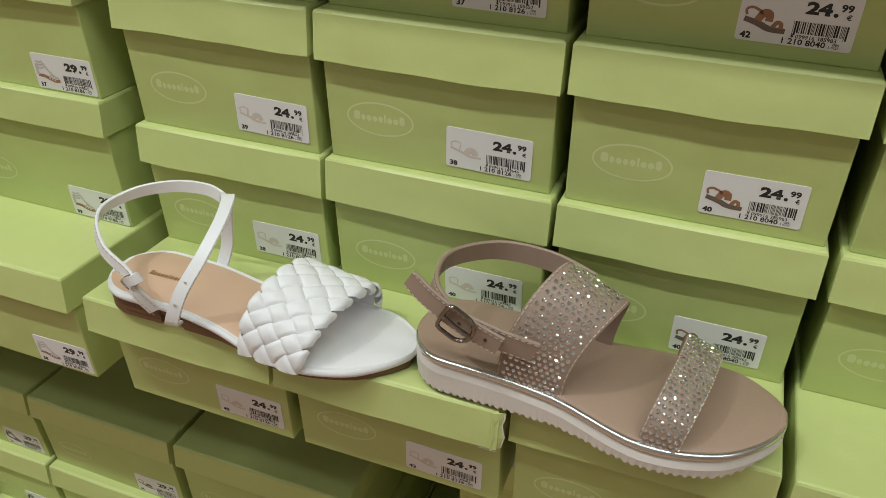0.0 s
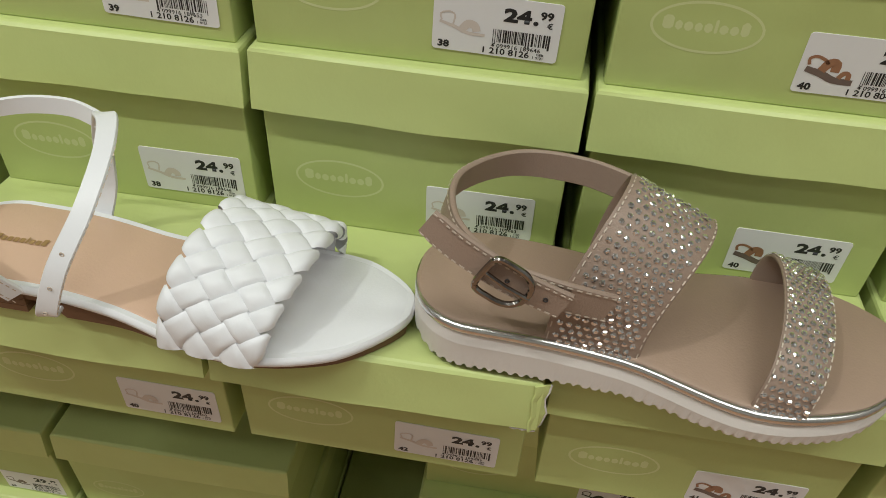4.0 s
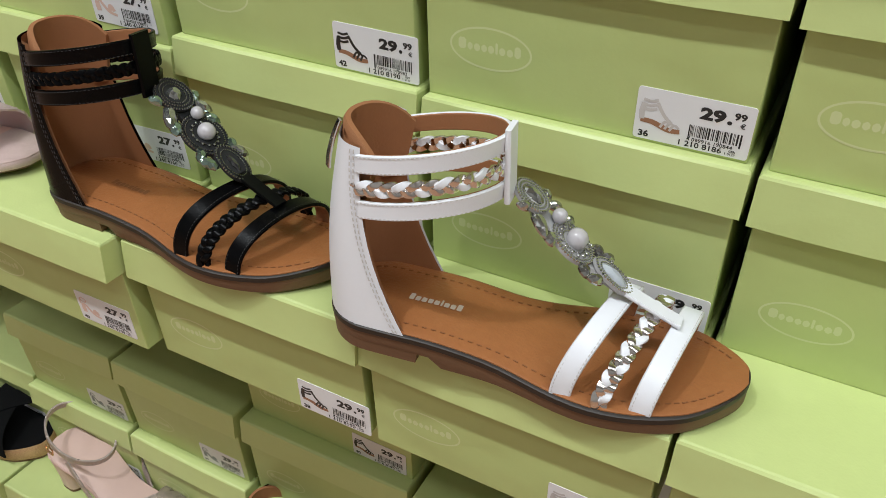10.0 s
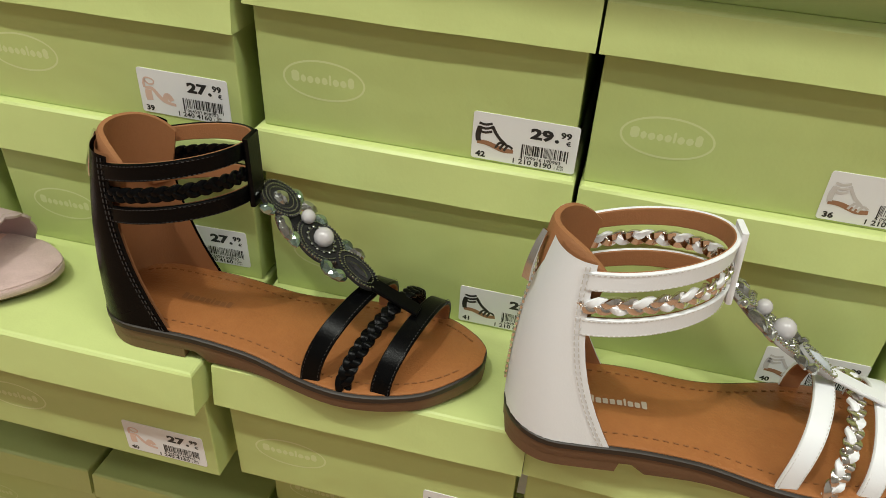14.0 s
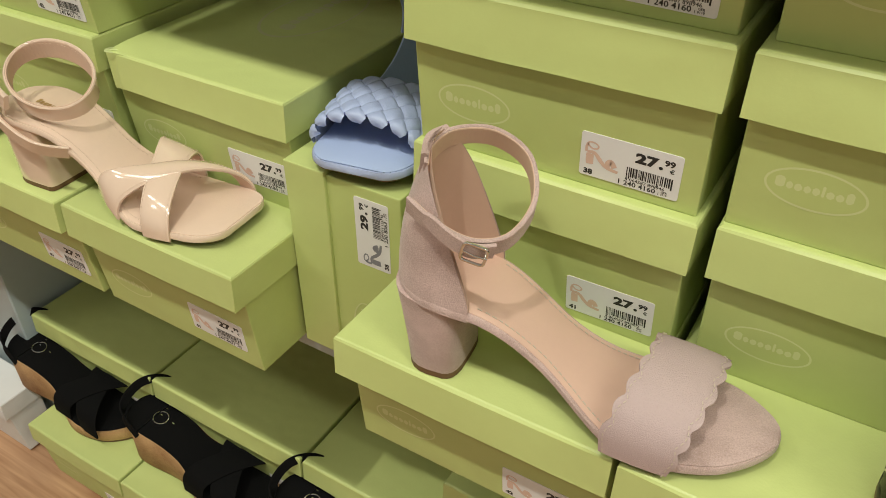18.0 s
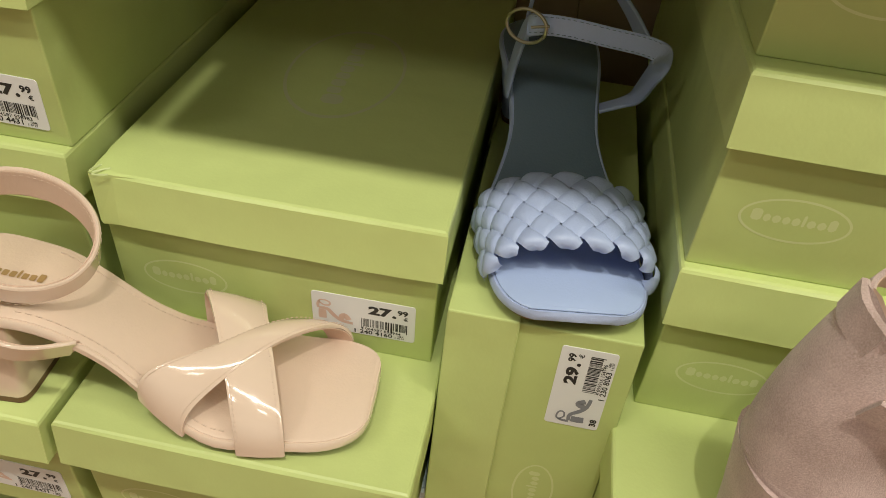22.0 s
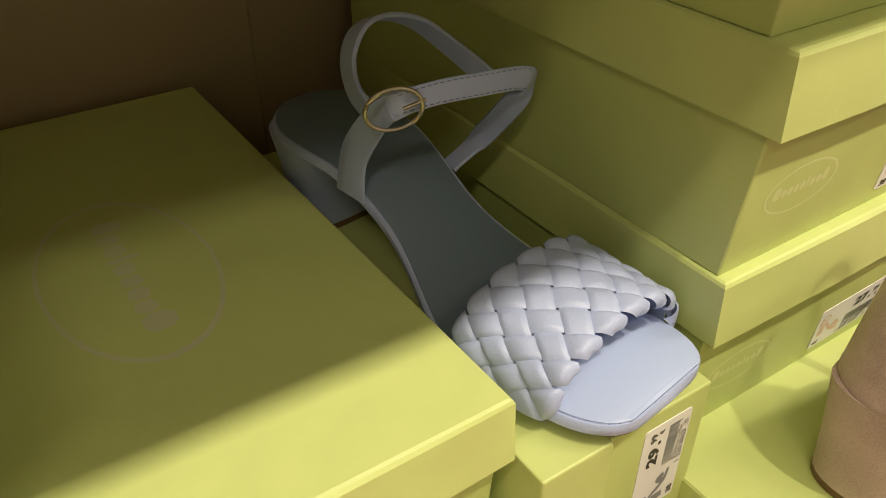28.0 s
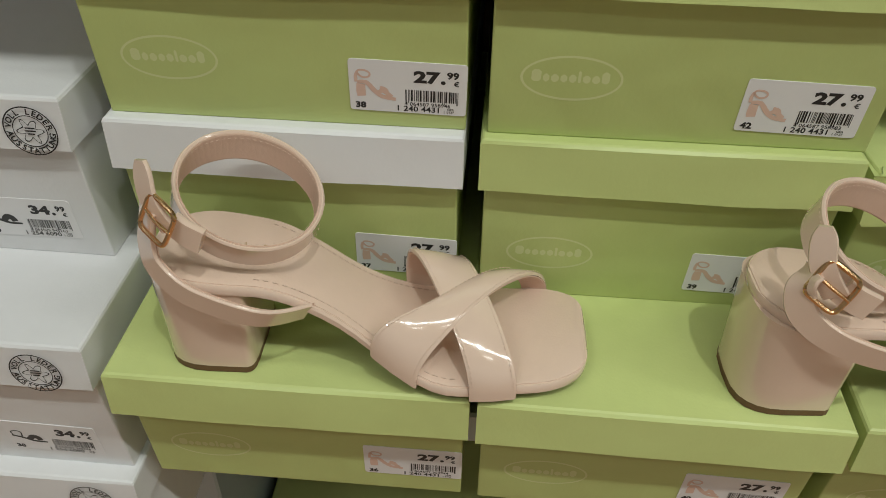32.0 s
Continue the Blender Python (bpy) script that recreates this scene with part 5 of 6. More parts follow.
    # ankle straps: two bands and a plait between
    for zz, w, r_x, kind in ((0.1235, 0.0098, 0.046, 0), (0.1105, 0.0088, 0.0462, 1), (0.0985, 0.0098, 0.047, 0)):
        loop = [Vector((p.x, p.y, p.z - 0.075 * p.y)) for p in ring(0.050, 0.0, zz - 0.006, r_x, 0.0335, 60, 12, 0, -134, 134)]
        nr = [Vector((p.x - 0.05, p.y * 1.6, 0)).normalized() for p in loop]
        if kind:
            strands = braid(loop, nr, 0.0088)
            cord_part = part("plaited_strap", strands[0], cord, ob, "plaited strap", smooth=True)
            part("strand", strands[1], leather, cord_part, smooth=True)
            part("strand", strands[2], cord, cord_part, smooth=True)
        else:
            strap = part("ankle_strap", band(loop, Vector((0.1, 0, 1)), w, 0.0022), leather, ob, smooth=True)
            part("lining", band([p - n * 0.0014 for p, n in zip(loop, nr)], Vector((0.1, 0, 1)), w * 0.95, 0.001), lining, strap, "tan lining")
            bm = bmesh.new()
            for e in (-0.40, 0.40):
                dashes(fine([p + n * 0.0012 + Vector((0, 0, e * w)) for p, n in zip(loop, nr)], 480), Vector((0, -1, 0.1)), bm, 0.0011, 0.0009, 0.00018)
            part("stitching", bm, THREAD_DARK if dark else THREAD_WHITE, strap)["kind"] = "stuff"
    # upright front tab of the ankle
    part("front_tab", band(resample([Vector((0.0965, -0.001, 0.135)), Vector((0.0975, -0.001, 0.116)), Vector((0.0985, -0.001, 0.096))], 10), Vector((0, 1, 0)), 0.014, 0.003), leather, ob, smooth=True)
    # toe straps
    for s_n, s_f, w, hgt, lean, kind in ((0.610, 0.70, 0.0112, 0.036, 0.035, 0), (0.695, 0.78, 0.0100, 0.031, 0.03, 1), (0.782, 0.850, 0.0112, 0.027, 0.02, 0)):
        mid = arch(la, s_n, s_f, hgt, 30, drop=0.002, power=0.66, out=-0.003, bump=lean)
        nr = [Vector((0.006, p.y, p.z - la.top(0.6) + 0.004)).normalized() for p in mid]
        if kind:
            strands = braid(mid, nr, 0.0098)
            cord_part = part("plaited_strap", strands[0], cord, ob, "plaited strap", smooth=True)
            part("strand", strands[1], leather, cord_part, smooth=True)
            part("strand", strands[2], cord, cord_part, smooth=True)
        else:
            strap = part("toe_strap", band(mid, Vector((1, 0, -0.15)), w, 0.0022), leather, ob, smooth=True)
            part("lining", band([p - n * 0.0014 for p, n in zip(mid, nr)], Vector((1, 0, -0.15)), w * 0.95, 0.001), lining, strap)
            bm = bmesh.new()
            for e in (-0.40, 0.40):
                dashes(fine([p + n * 0.0012 + Vector((e * w, 0, 0)) for p, n in zip(mid, nr)], 320), Vector((0, -0.4, 1)), bm, 0.0011, 0.0009, 0.00018)
            part("stitching", bm, THREAD_DARK if dark else THREAD_WHITE, strap)["kind"] = "stuff"
    t_bar = resample([Vector((0.099, 0.009, 0.100)), Vector((0.120, 0.006, 0.0795)), Vector((0.143, 0.003, 0.0640)), Vector((0.170, 0.0005, 0.0520)), Vector((0.202, -0.002, 0.0400))], 30)
    part("t_bar", band(t_bar[:28], Vector((0, 1, 0)), lambda u: 0.011 - 0.0015 * u, 0.0024), leather, ob, smooth=True)
    # ornament
    nrm = Vector((0.53, 0, 0.85)).normalized()
    along = Vector((0.81, -0.10, -0.58)).normalized()
    nrm = (nrm - along * nrm.dot(along)).normalized()
    across = nrm.cross(along)

    def spot(d, off, up=0.003):
        i = min(max((d + 0.006) / 0.116 * 30, 0), 29.99)
        k = int(i)
        return t_bar[k].lerp(t_bar[k + 1], i - k) + across * off + nrm * up
    orn = part("ornament_base", band(t_bar[:21], across, lambda u: 0.0115, 0.0034), FELT if dark else SILVER_FELT, ob, "jewelled ornament", smooth=True)
    beads = bmesh.new()

    def stone(p, r, h, stretch, way, material):
        bm = bmesh.new()
        cut_stone(bm, p, nrm, r, h, stretch, way)
        part("crystal", bm, material, orn, "faceted crystal")

    def pearl(p, r):
        bm = bmesh.new()
        ball(bm, p, r, 14)
        part("pearl", bm, PEARL, orn, "round pearl", smooth=True)

    def medallion(d, ra, rb, rings, point=1.0):
        rim = [spot(d, 0, 0.0) + along * (ra * math.copysign(abs(math.cos(a)) ** (1 / point), math.cos(a))) + across * (rb * math.copysign(abs(math.sin(a)) ** point, math.sin(a))) for a in [2 * math.pi * k / 40 for k in range(40)]]
        bm = bmesh.new()
        low, top = [bm.verts.new(q + nrm * 0.0012) for q in rim], [bm.verts.new(q + nrm * 0.0030) for q in rim]
        for k in range(40):
            bm.faces.new((low[k], low[(k + 1) % 40], top[(k + 1) % 40], top[k]))
        bm.faces.new(top)
        bmesh.ops.recalc_face_normals(bm, faces=bm.faces)
        part("medallion", bm, FELT if dark else SILVER_FELT, orn, "bead-rimmed medallion")
        centre = spot(d, 0, 0.0)
        for q, rr in rings:
            line = [centre + (w - centre) * q for w in rim]
            line.append(line[0])
            reach = [0.0] + list(np.cumsum([(v - u).length for u, v in zip(line, line[1:])]))
            count = int(reach[-1] / (rr * 2.25))
            for k in range(count):
                dist = reach[-1] * k / count
                m = max(u for u in range(40) if reach[u] <= dist)
                ball(beads, line[m].lerp(line[m + 1], (dist - reach[m]) / max(reach[m + 1] - reach[m], 1e-6)) + nrm * 0.0034, rr, 6)

    grow = 1.16 if dark else 1.0
    medallion(0.006, 0.0112 * grow, 0.0108 * grow, ((0.95, 0.00078), (0.76, 0.00072), (0.58, 0.0006)))
    medallion(0.036, 0.0138 * grow, 0.0130 * grow, ((0.96, 0.00085), (0.82, 0.00072), (0.52, 0.0006)))
    medallion(0.063, 0.0130 * grow, 0.0078 * grow, ((0.93, 0.00085), (0.70, 0.0006)), 1.25)
    clear = GEM_GREEN if dark else GEM_CLEAR
    if dark:
        stone(spot(0.006, 0, 0.0032), 0.0050, 0.0036, 1.05, along, GEM_CLEAR)
        stone(spot(0.063, 0, 0.0032), 0.0024, 0.0020, 3.0, along, GEM_SMOKE)
    else:
        stone(spot(0.006, 0, 0.0032), 0.0034, 0.0030, 2.0, along, GEM_CLEAR)
        stone(spot(0.063, 0, 0.0032), 0.0036, 0.0022, 2.4, along, GEM_MILKY)
    pearl(spot(0.036, 0, 0.0062), 0.0058)
    pearl(spot(0.0215, 0.004, 0.0058), 0.0042)
    for k in range(14):
        a = 2 * math.pi * k / 14
        gem(beads, spot(0.036, 0, 0.0034) + along * (0.0091 * math.cos(a)) + across * (0.0085 * math.sin(a)), nrm, 0.0012, 0.0012, 6)
    for k, (d, off, r, st) in enumerate(((0.011, 0.0118, 0.0026, 1.8), (0.017, 0.0122, 0.0029, 1.9), (0.027, 0.0125, 0.0031, 1.4), (0.006, -0.0125, 0.0023, 1.6), (0.0165, -0.0105, 0.0036, 2.2), (0.0245, -0.0125, 0.0031, 1.4), (0.050, 0.0108, 0.0026, 1.7), (0.056, 0.0112, 0.0026, 1.9), (0.049, -0.0120, 0.0027, 1.5), (0.056, -0.0118, 0.0029, 1.7))):
        stone(spot(d, off * (1.10 if dark else 1.0), 0.0022), r * (1.35 if dark else 1.1), 0.0030, st, (along + across * 0.7 * (1 if off > 0 else -1) * (-1 if k % 3 == 0 else 1)).normalized(), clear if k % 3 != 1 else GEM_CLEAR)
    part("beading", beads, bead, orn, "rows of tiny metal beads", smooth=True)["kind"] = "stuff"


def block_heel(last, s1, material, tip, parent, base=0.80, back=0.006, words="", front=0.45, sides=0.55):
    """Block heel under the heel seat, tapering down, with a thin tip."""
    bm = bmesh.new()
    rows = []
    hgt = last.top(0.12) - 0.004
    for zf in (0.0, 0.07, 0.35, 0.7, 0.92, 1.0):
        row = []
        k = base + (1 - base) * zf ** 1.6
        n = 24
        for i in range(n):
            a = 2 * math.pi * i / n
            c, s = math.cos(a), math.sin(a)
            ex = front if c > 0 else 0.85
            xm = s1 * last.L * 0.5
            px = xm + math.copysign(abs(c) ** ex, c) * xm * k + back * (1 - zf) * -0.2
            hw = last.half(0.13) * 0.98
            py = math.copysign(abs(s) ** (sides if c > 0 else min(0.85, sides + 0.3)), s) * hw * (k if zf < 1 else 1)
            sx = min(max(px / last.L, 0.0), 1)
            z = zf * (last.top(sx) - 0.005)
            row.append(bm.verts.new((px, py, z)))
        rows.append(row)
    n = len(rows[0])
    for a, b in zip(rows[1:], rows[2:]):
        for i in range(n):
            bm.faces.new((a[i], a[(i + 1) % n], b[(i + 1) % n], b[i]))
    bm.faces.new(rows[-1])
    bot = bmesh.new()
    tipv = [[bot.verts.new(v.co) for v in r] for r in rows[:2]]
    for i in range(n):
        bot.faces.new((tipv[0][i], tipv[0][(i + 1) % n], tipv[1][(i + 1) % n], tipv[1][i]))
    bot.faces.new(tipv[0][::-1])
    for v in rows[0]:
        bm.verts.remove(v)
    heel = part("heel", bm, material, parent, words, smooth=True)
    part("heel_tip", bot, tip, heel, "brown heel tip")


def heel_platform(ob, la, edge, insole, sole_mat=BROWN_SOLE):
    part("outsole", slab(la, [(0.003, -0.0070), (0.002, -0.0058), (0.0022, -0.0050)]), sole_mat, ob, "thin brown outsole", smooth=True)
    part("edge", slab(la, [(0.0012, -0.0056), (0.0, -0.0046), (0.0, -0.0012), (0.001, 0.0)]), edge, ob, smooth=True)
    part("insole", slab(la, [(0.0022, -0.001), (0.0022, 0.0005), (0.0036, 0.0011)]), insole, ob, "smooth padded insole", smooth=True)


# block-heeled suede sandal with a scalloped toe strap
def scalloped_sandal(x, y, z, yaw):
    ob = place("heeled_sandal", x, y, z, yaw, "rose nude suede sandal with block heel and scalloped strap")
    la = Last(0.222, 0.078, heel=0.052, sole=0.010, toe_spring=0.003, drop=(0.20, 0.68), lean=0.004)
    heel_platform(ob, la, NUDE_SUEDE, ROSE_INSOLE)
    part("toe_bed", slab(la, [(0.0016, -0.001), (0.0016, 0.0010), (0.0032, 0.0017)], s0=0.74), NUDE_SUEDE, ob, "suede toe bed", smooth=True)
    insole_stitch(la, 0.006, 0.0014, THREAD_PALE, ob, 0.25, 0.72)
    block_heel(la, 0.195, NUDE_SUEDE, BROWN_SOLE, ob, 0.82, -0.016, "tall suede-covered block heel")
    # closed heel counter
    outer, inner = bmesh.new(), bmesh.new()
    for bm, off in ((outer, 0.0), (inner, -0.002)):
        rows = []
        nh, na = 12, 30
        for i in range(nh + 1):
            v = i / nh
            row = []
            for k in range(na + 1):
                a = (k / na * 2 - 1)
                s = abs(a) ** 1.3 * 0.235
                side = math.copysign(1, a)
                top_h = 0.080 * (1 - abs(a) ** 1.6) ** 0.9 + 0.004
                zz = la.top(s) - 0.006 + v * (top_h + 0.006)
                w = la.half(s) * (1 - 0.22 * v * top_h / 0.08) + off
                xx = s * la.L - 0.002 * math.sin(math.pi * min(v * 1.1, 1)) * (1 - abs(a)) + 0.020 * v ** 1.6 * (1 - abs(a)) - off * (1 - abs(a))
                row.append(bm.verts.new((xx, la.mid(s) + side * max(w, 0), zz)))
            rows.append(row)
        for a, b in zip(rows, rows[1:]):
            for k in range(na):
                f = (a[k], a[k + 1], b[k + 1], b[k])
                bm.faces.new(f if off == 0 else f[::-1])
    counter = part("heel_counter", outer, NUDE_SUEDE, ob, "suede heel counter", smooth=True)
    part("lining", inner, NUDE_LINING, counter, "nude leather lining", smooth=True)
    loop = resample([Vector((0.018, -0.029, 0.124)), Vector((0.038, -0.0350, 0.117)), Vector((0.057, -0.0345, 0.1125)), Vector((0.071, -0.021, 0.112)), Vector((0.0745, 0.004, 0.119)), Vector((0.063, 0.025, 0.131)), Vector((0.042, 0.028, 0.140)), Vector((0.024, 0.014, 0.143)), Vector((0.019, -0.004, 0.141)), Vector((0.022, -0.016, 0.137))], 72)
    cen = Vector((0.050, -0.004, 0.115))
    across = [Vector((0.2, -0.35, 1)) for p in loop]
    strap = part("ankle_strap", band(loop, across, 0.0135, 0.0022), NUDE_SUEDE, ob, "nude ankle strap", smooth=True)
    part("lining", band([p + (cen - p).normalized() * 0.0014 for p in loop], across, 0.0128, 0.001), NUDE_LINING, strap, "nude leather lining")
    buckle(ob, Vector((0.059, -0.0385, 0.1120)), Vector((0.85, 0.2, -0.25)).normalized(), Vector((0.25, 0, 0.95)), Vector((0.2, -0.97, 0)), 0.0125, 0.0115, 0.0009, SILVER)
    part("strap_tail", band(resample([Vector((0.067, -0.0320, 0.1115)), Vector((0.057, -0.0385, 0.1130)), Vector((0.044, -0.0385, 0.1175)), Vector((0.031, -0.0360, 0.1245))], 14), Vector((0.3, -0.2, 1)), lambda u: 0.0110 * (1 - 0.45 * max(0, u - 0.85) / 0.15), 0.0022), NUDE_SUEDE, ob, smooth=True)
    part("keeper", band(resample([Vector((0.020, -0.014, 0.139)), Vector((0.016, 0.0, 0.142)), Vector((0.020, 0.012, 0.142))], 8), Vector((0.2, -0.2, 1)), 0.016, 0.004), NUDE_SUEDE, ob, smooth=True)
    # scalloped strap
    mid = arch(la, 0.69, 0.74, 0.0325, 66, drop=0.004, power=0.6, bump=0.03)
    n = len(mid) - 1
    bm = bmesh.new()
    rows = []
    for i, p in enumerate(mid):
        u = i / n
        t = (mid[min(i + 1, n)] - mid[max(i - 1, 0)]).normalized()
        sd = Vector((1, 0, -0.12)).normalized()
        sd = (sd - t * sd.dot(t)).normalized()
        nn = sd.cross(t)
        if nn.dot(p - Vector((p.x, 0, 0.0))) < 0:
            nn = -nn
        w = 0.0182 + 0.0030 * abs(math.sin(u * math.pi * 8))
        row = []
        for e, o in ((-1, -0.0008), (-1, 0.0008), (-0.6, 0.0016), (0, 0.0018), (0.6, 0.0016), (1, 0.0008), (1, -0.0008)):
            row.append(bm.verts.new(p + sd * (w * e) + nn * o))
        rows.append(row)
    m = len(rows[0])
    for a, b in zip(rows, rows[1:]):
        for k in range(m):
            bm.faces.new((a[k], a[(k + 1) % m], b[(k + 1) % m], b[k]))
    bmesh.ops.recalc_face_normals(bm, faces=bm.faces)
    strap = part("toe_strap", bm, NUDE_SHIMMER, ob, "shimmering strap with scalloped edges", smooth=True)
    bm = bmesh.new()
    for e in (-0.88, 0.88):
        line = []
        for i, p in enumerate(mid):
            w = 0.0182 + 0.0030 * abs(math.sin(i / n * math.pi * 8))
            line.append(p + Vector((1, 0, -0.12)).normalized() * (w * e) + Vector((0, p.y, p.z)).normalized() * 0.0016)
        dashes(fine(line, 260), Vector((0, -0.4, 1)), bm, 0.0016, 0.0012, 0.00028)
    part("stitching", bm, THREAD_PALE, strap)["kind"] = "stuff"


# patent sandal with crossed straps
def crossed_sandal(x, y, z, yaw, words, lift=0.0):
    ob = place("heeled_sandal", x, y, z, yaw, words)
    la = Last(0.221, 0.079, square=True, heel=0.050, sole=0.010, toe_spring=0.003, drop=(0.22, 0.68), lean=0.004)
    heel_platform(ob, la, PATENT, BLUSH_MATT)
    insole_stitch(la, 0.006, 0.0013, THREAD_ROSE, ob, 0.25, 0.70)
    block_heel(la, 0.235, PATENT, BROWN_SOLE, ob, 0.93, 0.004, "flared patent block heel", 0.16, 0.30)
    insole_mark(la, 0.026, -0.002, 0.0040, 9, GOLD_PRINT, ob)
    # crossed toe straps
    for heel_n, heel_f, toe_n, toe_f, hgt, rise, power in ((0.725, 0.555, 0.830, 0.690, 0.024, 0.0, 0.66), (0.500, 0.850, 0.605, 0.915, 0.023, 0.0085, 0.95)):
        back = arch(la, heel_n, heel_f, hgt, 40, drop=0.006, power=power, out=0.0012)
        front = arch(la, toe_n, toe_f, hgt * 0.86, 40, drop=0.006, power=power, out=0.0012)
        for line in (back, front):
            for i, q in enumerate(line):
                q.z += rise * math.sin(math.pi * i / 40) ** 0.8 + (0.026 * (i / 40) ** 2.0 * math.sin(math.pi * i / 40) ** 0.5 if rise == 0 else 0)
        strap = part("toe_strap", sheet(back, front, 0.0022, 0.0006), PATENT, ob, "glossy crossed strap", smooth=True)
        low = [[q - Vector((0, q.y * 0.02, 0.0016)) for q in line] for line in (back, front)]
        part("lining", sheet(low[0], low[1], 0.0008, 0.0, 0.03), NUDE_LINING, strap)
        bm = bmesh.new()
        for v in (0.07, 0.93):
            dashes(fine([p.lerp(q, v) + Vector((0, p.y * 0.03, 0.0012)) for p, q in zip(back, front)][2:-2], 260), Vector((0, 0, 1)), bm, 0.0013, 0.0011, 0.0002)
        part("stitching", bm, THREAD_ROSE, strap)["kind"] = "stuff"
    # ankle strap, its lining and stitching, and the sling round the heel
    cen = Vector((0.0515, 0, 0.0865 + lift * 0.5))
    loop = [Vector((p.x, p.y, p.z + (0.47 + lift * 6) * p.y - 0.38 * (p.x - 0.0515))) for p in ring(cen.x, 0.0, cen.z, 0.0330, 0.0250, 64, 0, 17)[:-1]]
    upright = [Vector((0.40, -0.40, 1)).lerp(Vector((0.20, -0.08, 1)), min(max(p.y / 0.03 + 0.4, 0), 1)) for p in loop]
    strap = part("ankle_strap", band(loop, upright, 0.0160, 0.0022, closed=True), PATENT, ob, "patent ankle strap", smooth=True)
    part("lining", band([p + (cen - p).normalized() * 0.0014 for p in loop], upright, 0.0152, 0.001, closed=True), NUDE_LINING, strap, "nude lining")
    bm = bmesh.new()
    turned = []
    for p, q in zip(loop[-1:] + loop[:-1], loop[1:] + loop[:1]):
        t = (q - p).normalized()
        turned.append((Vector((0.3, -0.2, 1)) - t * Vector((0.3, -0.2, 1)).dot(t)).normalized())
    for e in (-0.36, 0.36):
        for off in (0.0012, -0.0019):
            line = [p + (p - cen).normalized() * off + w * (e * 0.0165) for p, w in zip(loop, turned)]
            dashes(fine(line + line[:1], 420), Vector((0.38, -0.42, 1)), bm, 0.0013, 0.0011, 0.00009)
    part("stitching", bm, THREAD_ROSE, strap)["kind"] = "stuff"
    low = resample([la.point(0.36, -1, -0.002, -0.006), Vector((0.060, -0.038, 0.050)), Vector((0.030, -0.037, 0.060)), Vector((0.014, -0.031, 0.070)), Vector((0.010, -0.027, 0.082)), Vector((0.014, -0.025, 0.092 + lift))], 40)
    sling = part("side_loop", band(low, Vector((0.45, -0.2, 0.85)), 0.0140, 0.0022), PATENT, ob, "sling strap round the heel", smooth=True)
    part("lining", band([p + Vector((0.0010, 0.0013, 0)) for p in low], Vector((0.45, -0.2, 0.85)), 0.0132, 0.001), NUDE_LINING, sling)
    top = lift * 1.2 + 0.008
    tip = resample([Vector((0.024, -0.030, 0.074 + top)), Vector((0.016, -0.026, 0.087 + top)), Vector((0.014, -0.020, 0.104 + top))], 12)
    part("strap_tip", band(tip, Vector((0.85, -0.4, 0.35)), lambda u: 0.0115 * (1 - 0.5 * max(0, u - 0.8) / 0.2), 0.0024), PATENT, ob, "loose strap end", smooth=True)
    buckle(ob, Vector((0.0205, -0.0305, 0.0800 + top)), Vector((0.76, -0.50, -0.42)).normalized(), Vector((0.45, 0.12, 0.89)).normalized(), Vector((-0.50, -0.84, 0.20)).normalized(), 0.0165, 0.0185, 0.0012, GOLD)
    part("keeper", band(resample([Vector((0.026, -0.0290, 0.077 + top)), Vector((0.032, -0.0320, 0.074 + top)), Vector((0.039, -0.0335, 0.071 + top))], 8), Vector((0.2, 0, 1)), 0.014, 0.004), PATENT, ob, smooth=True)


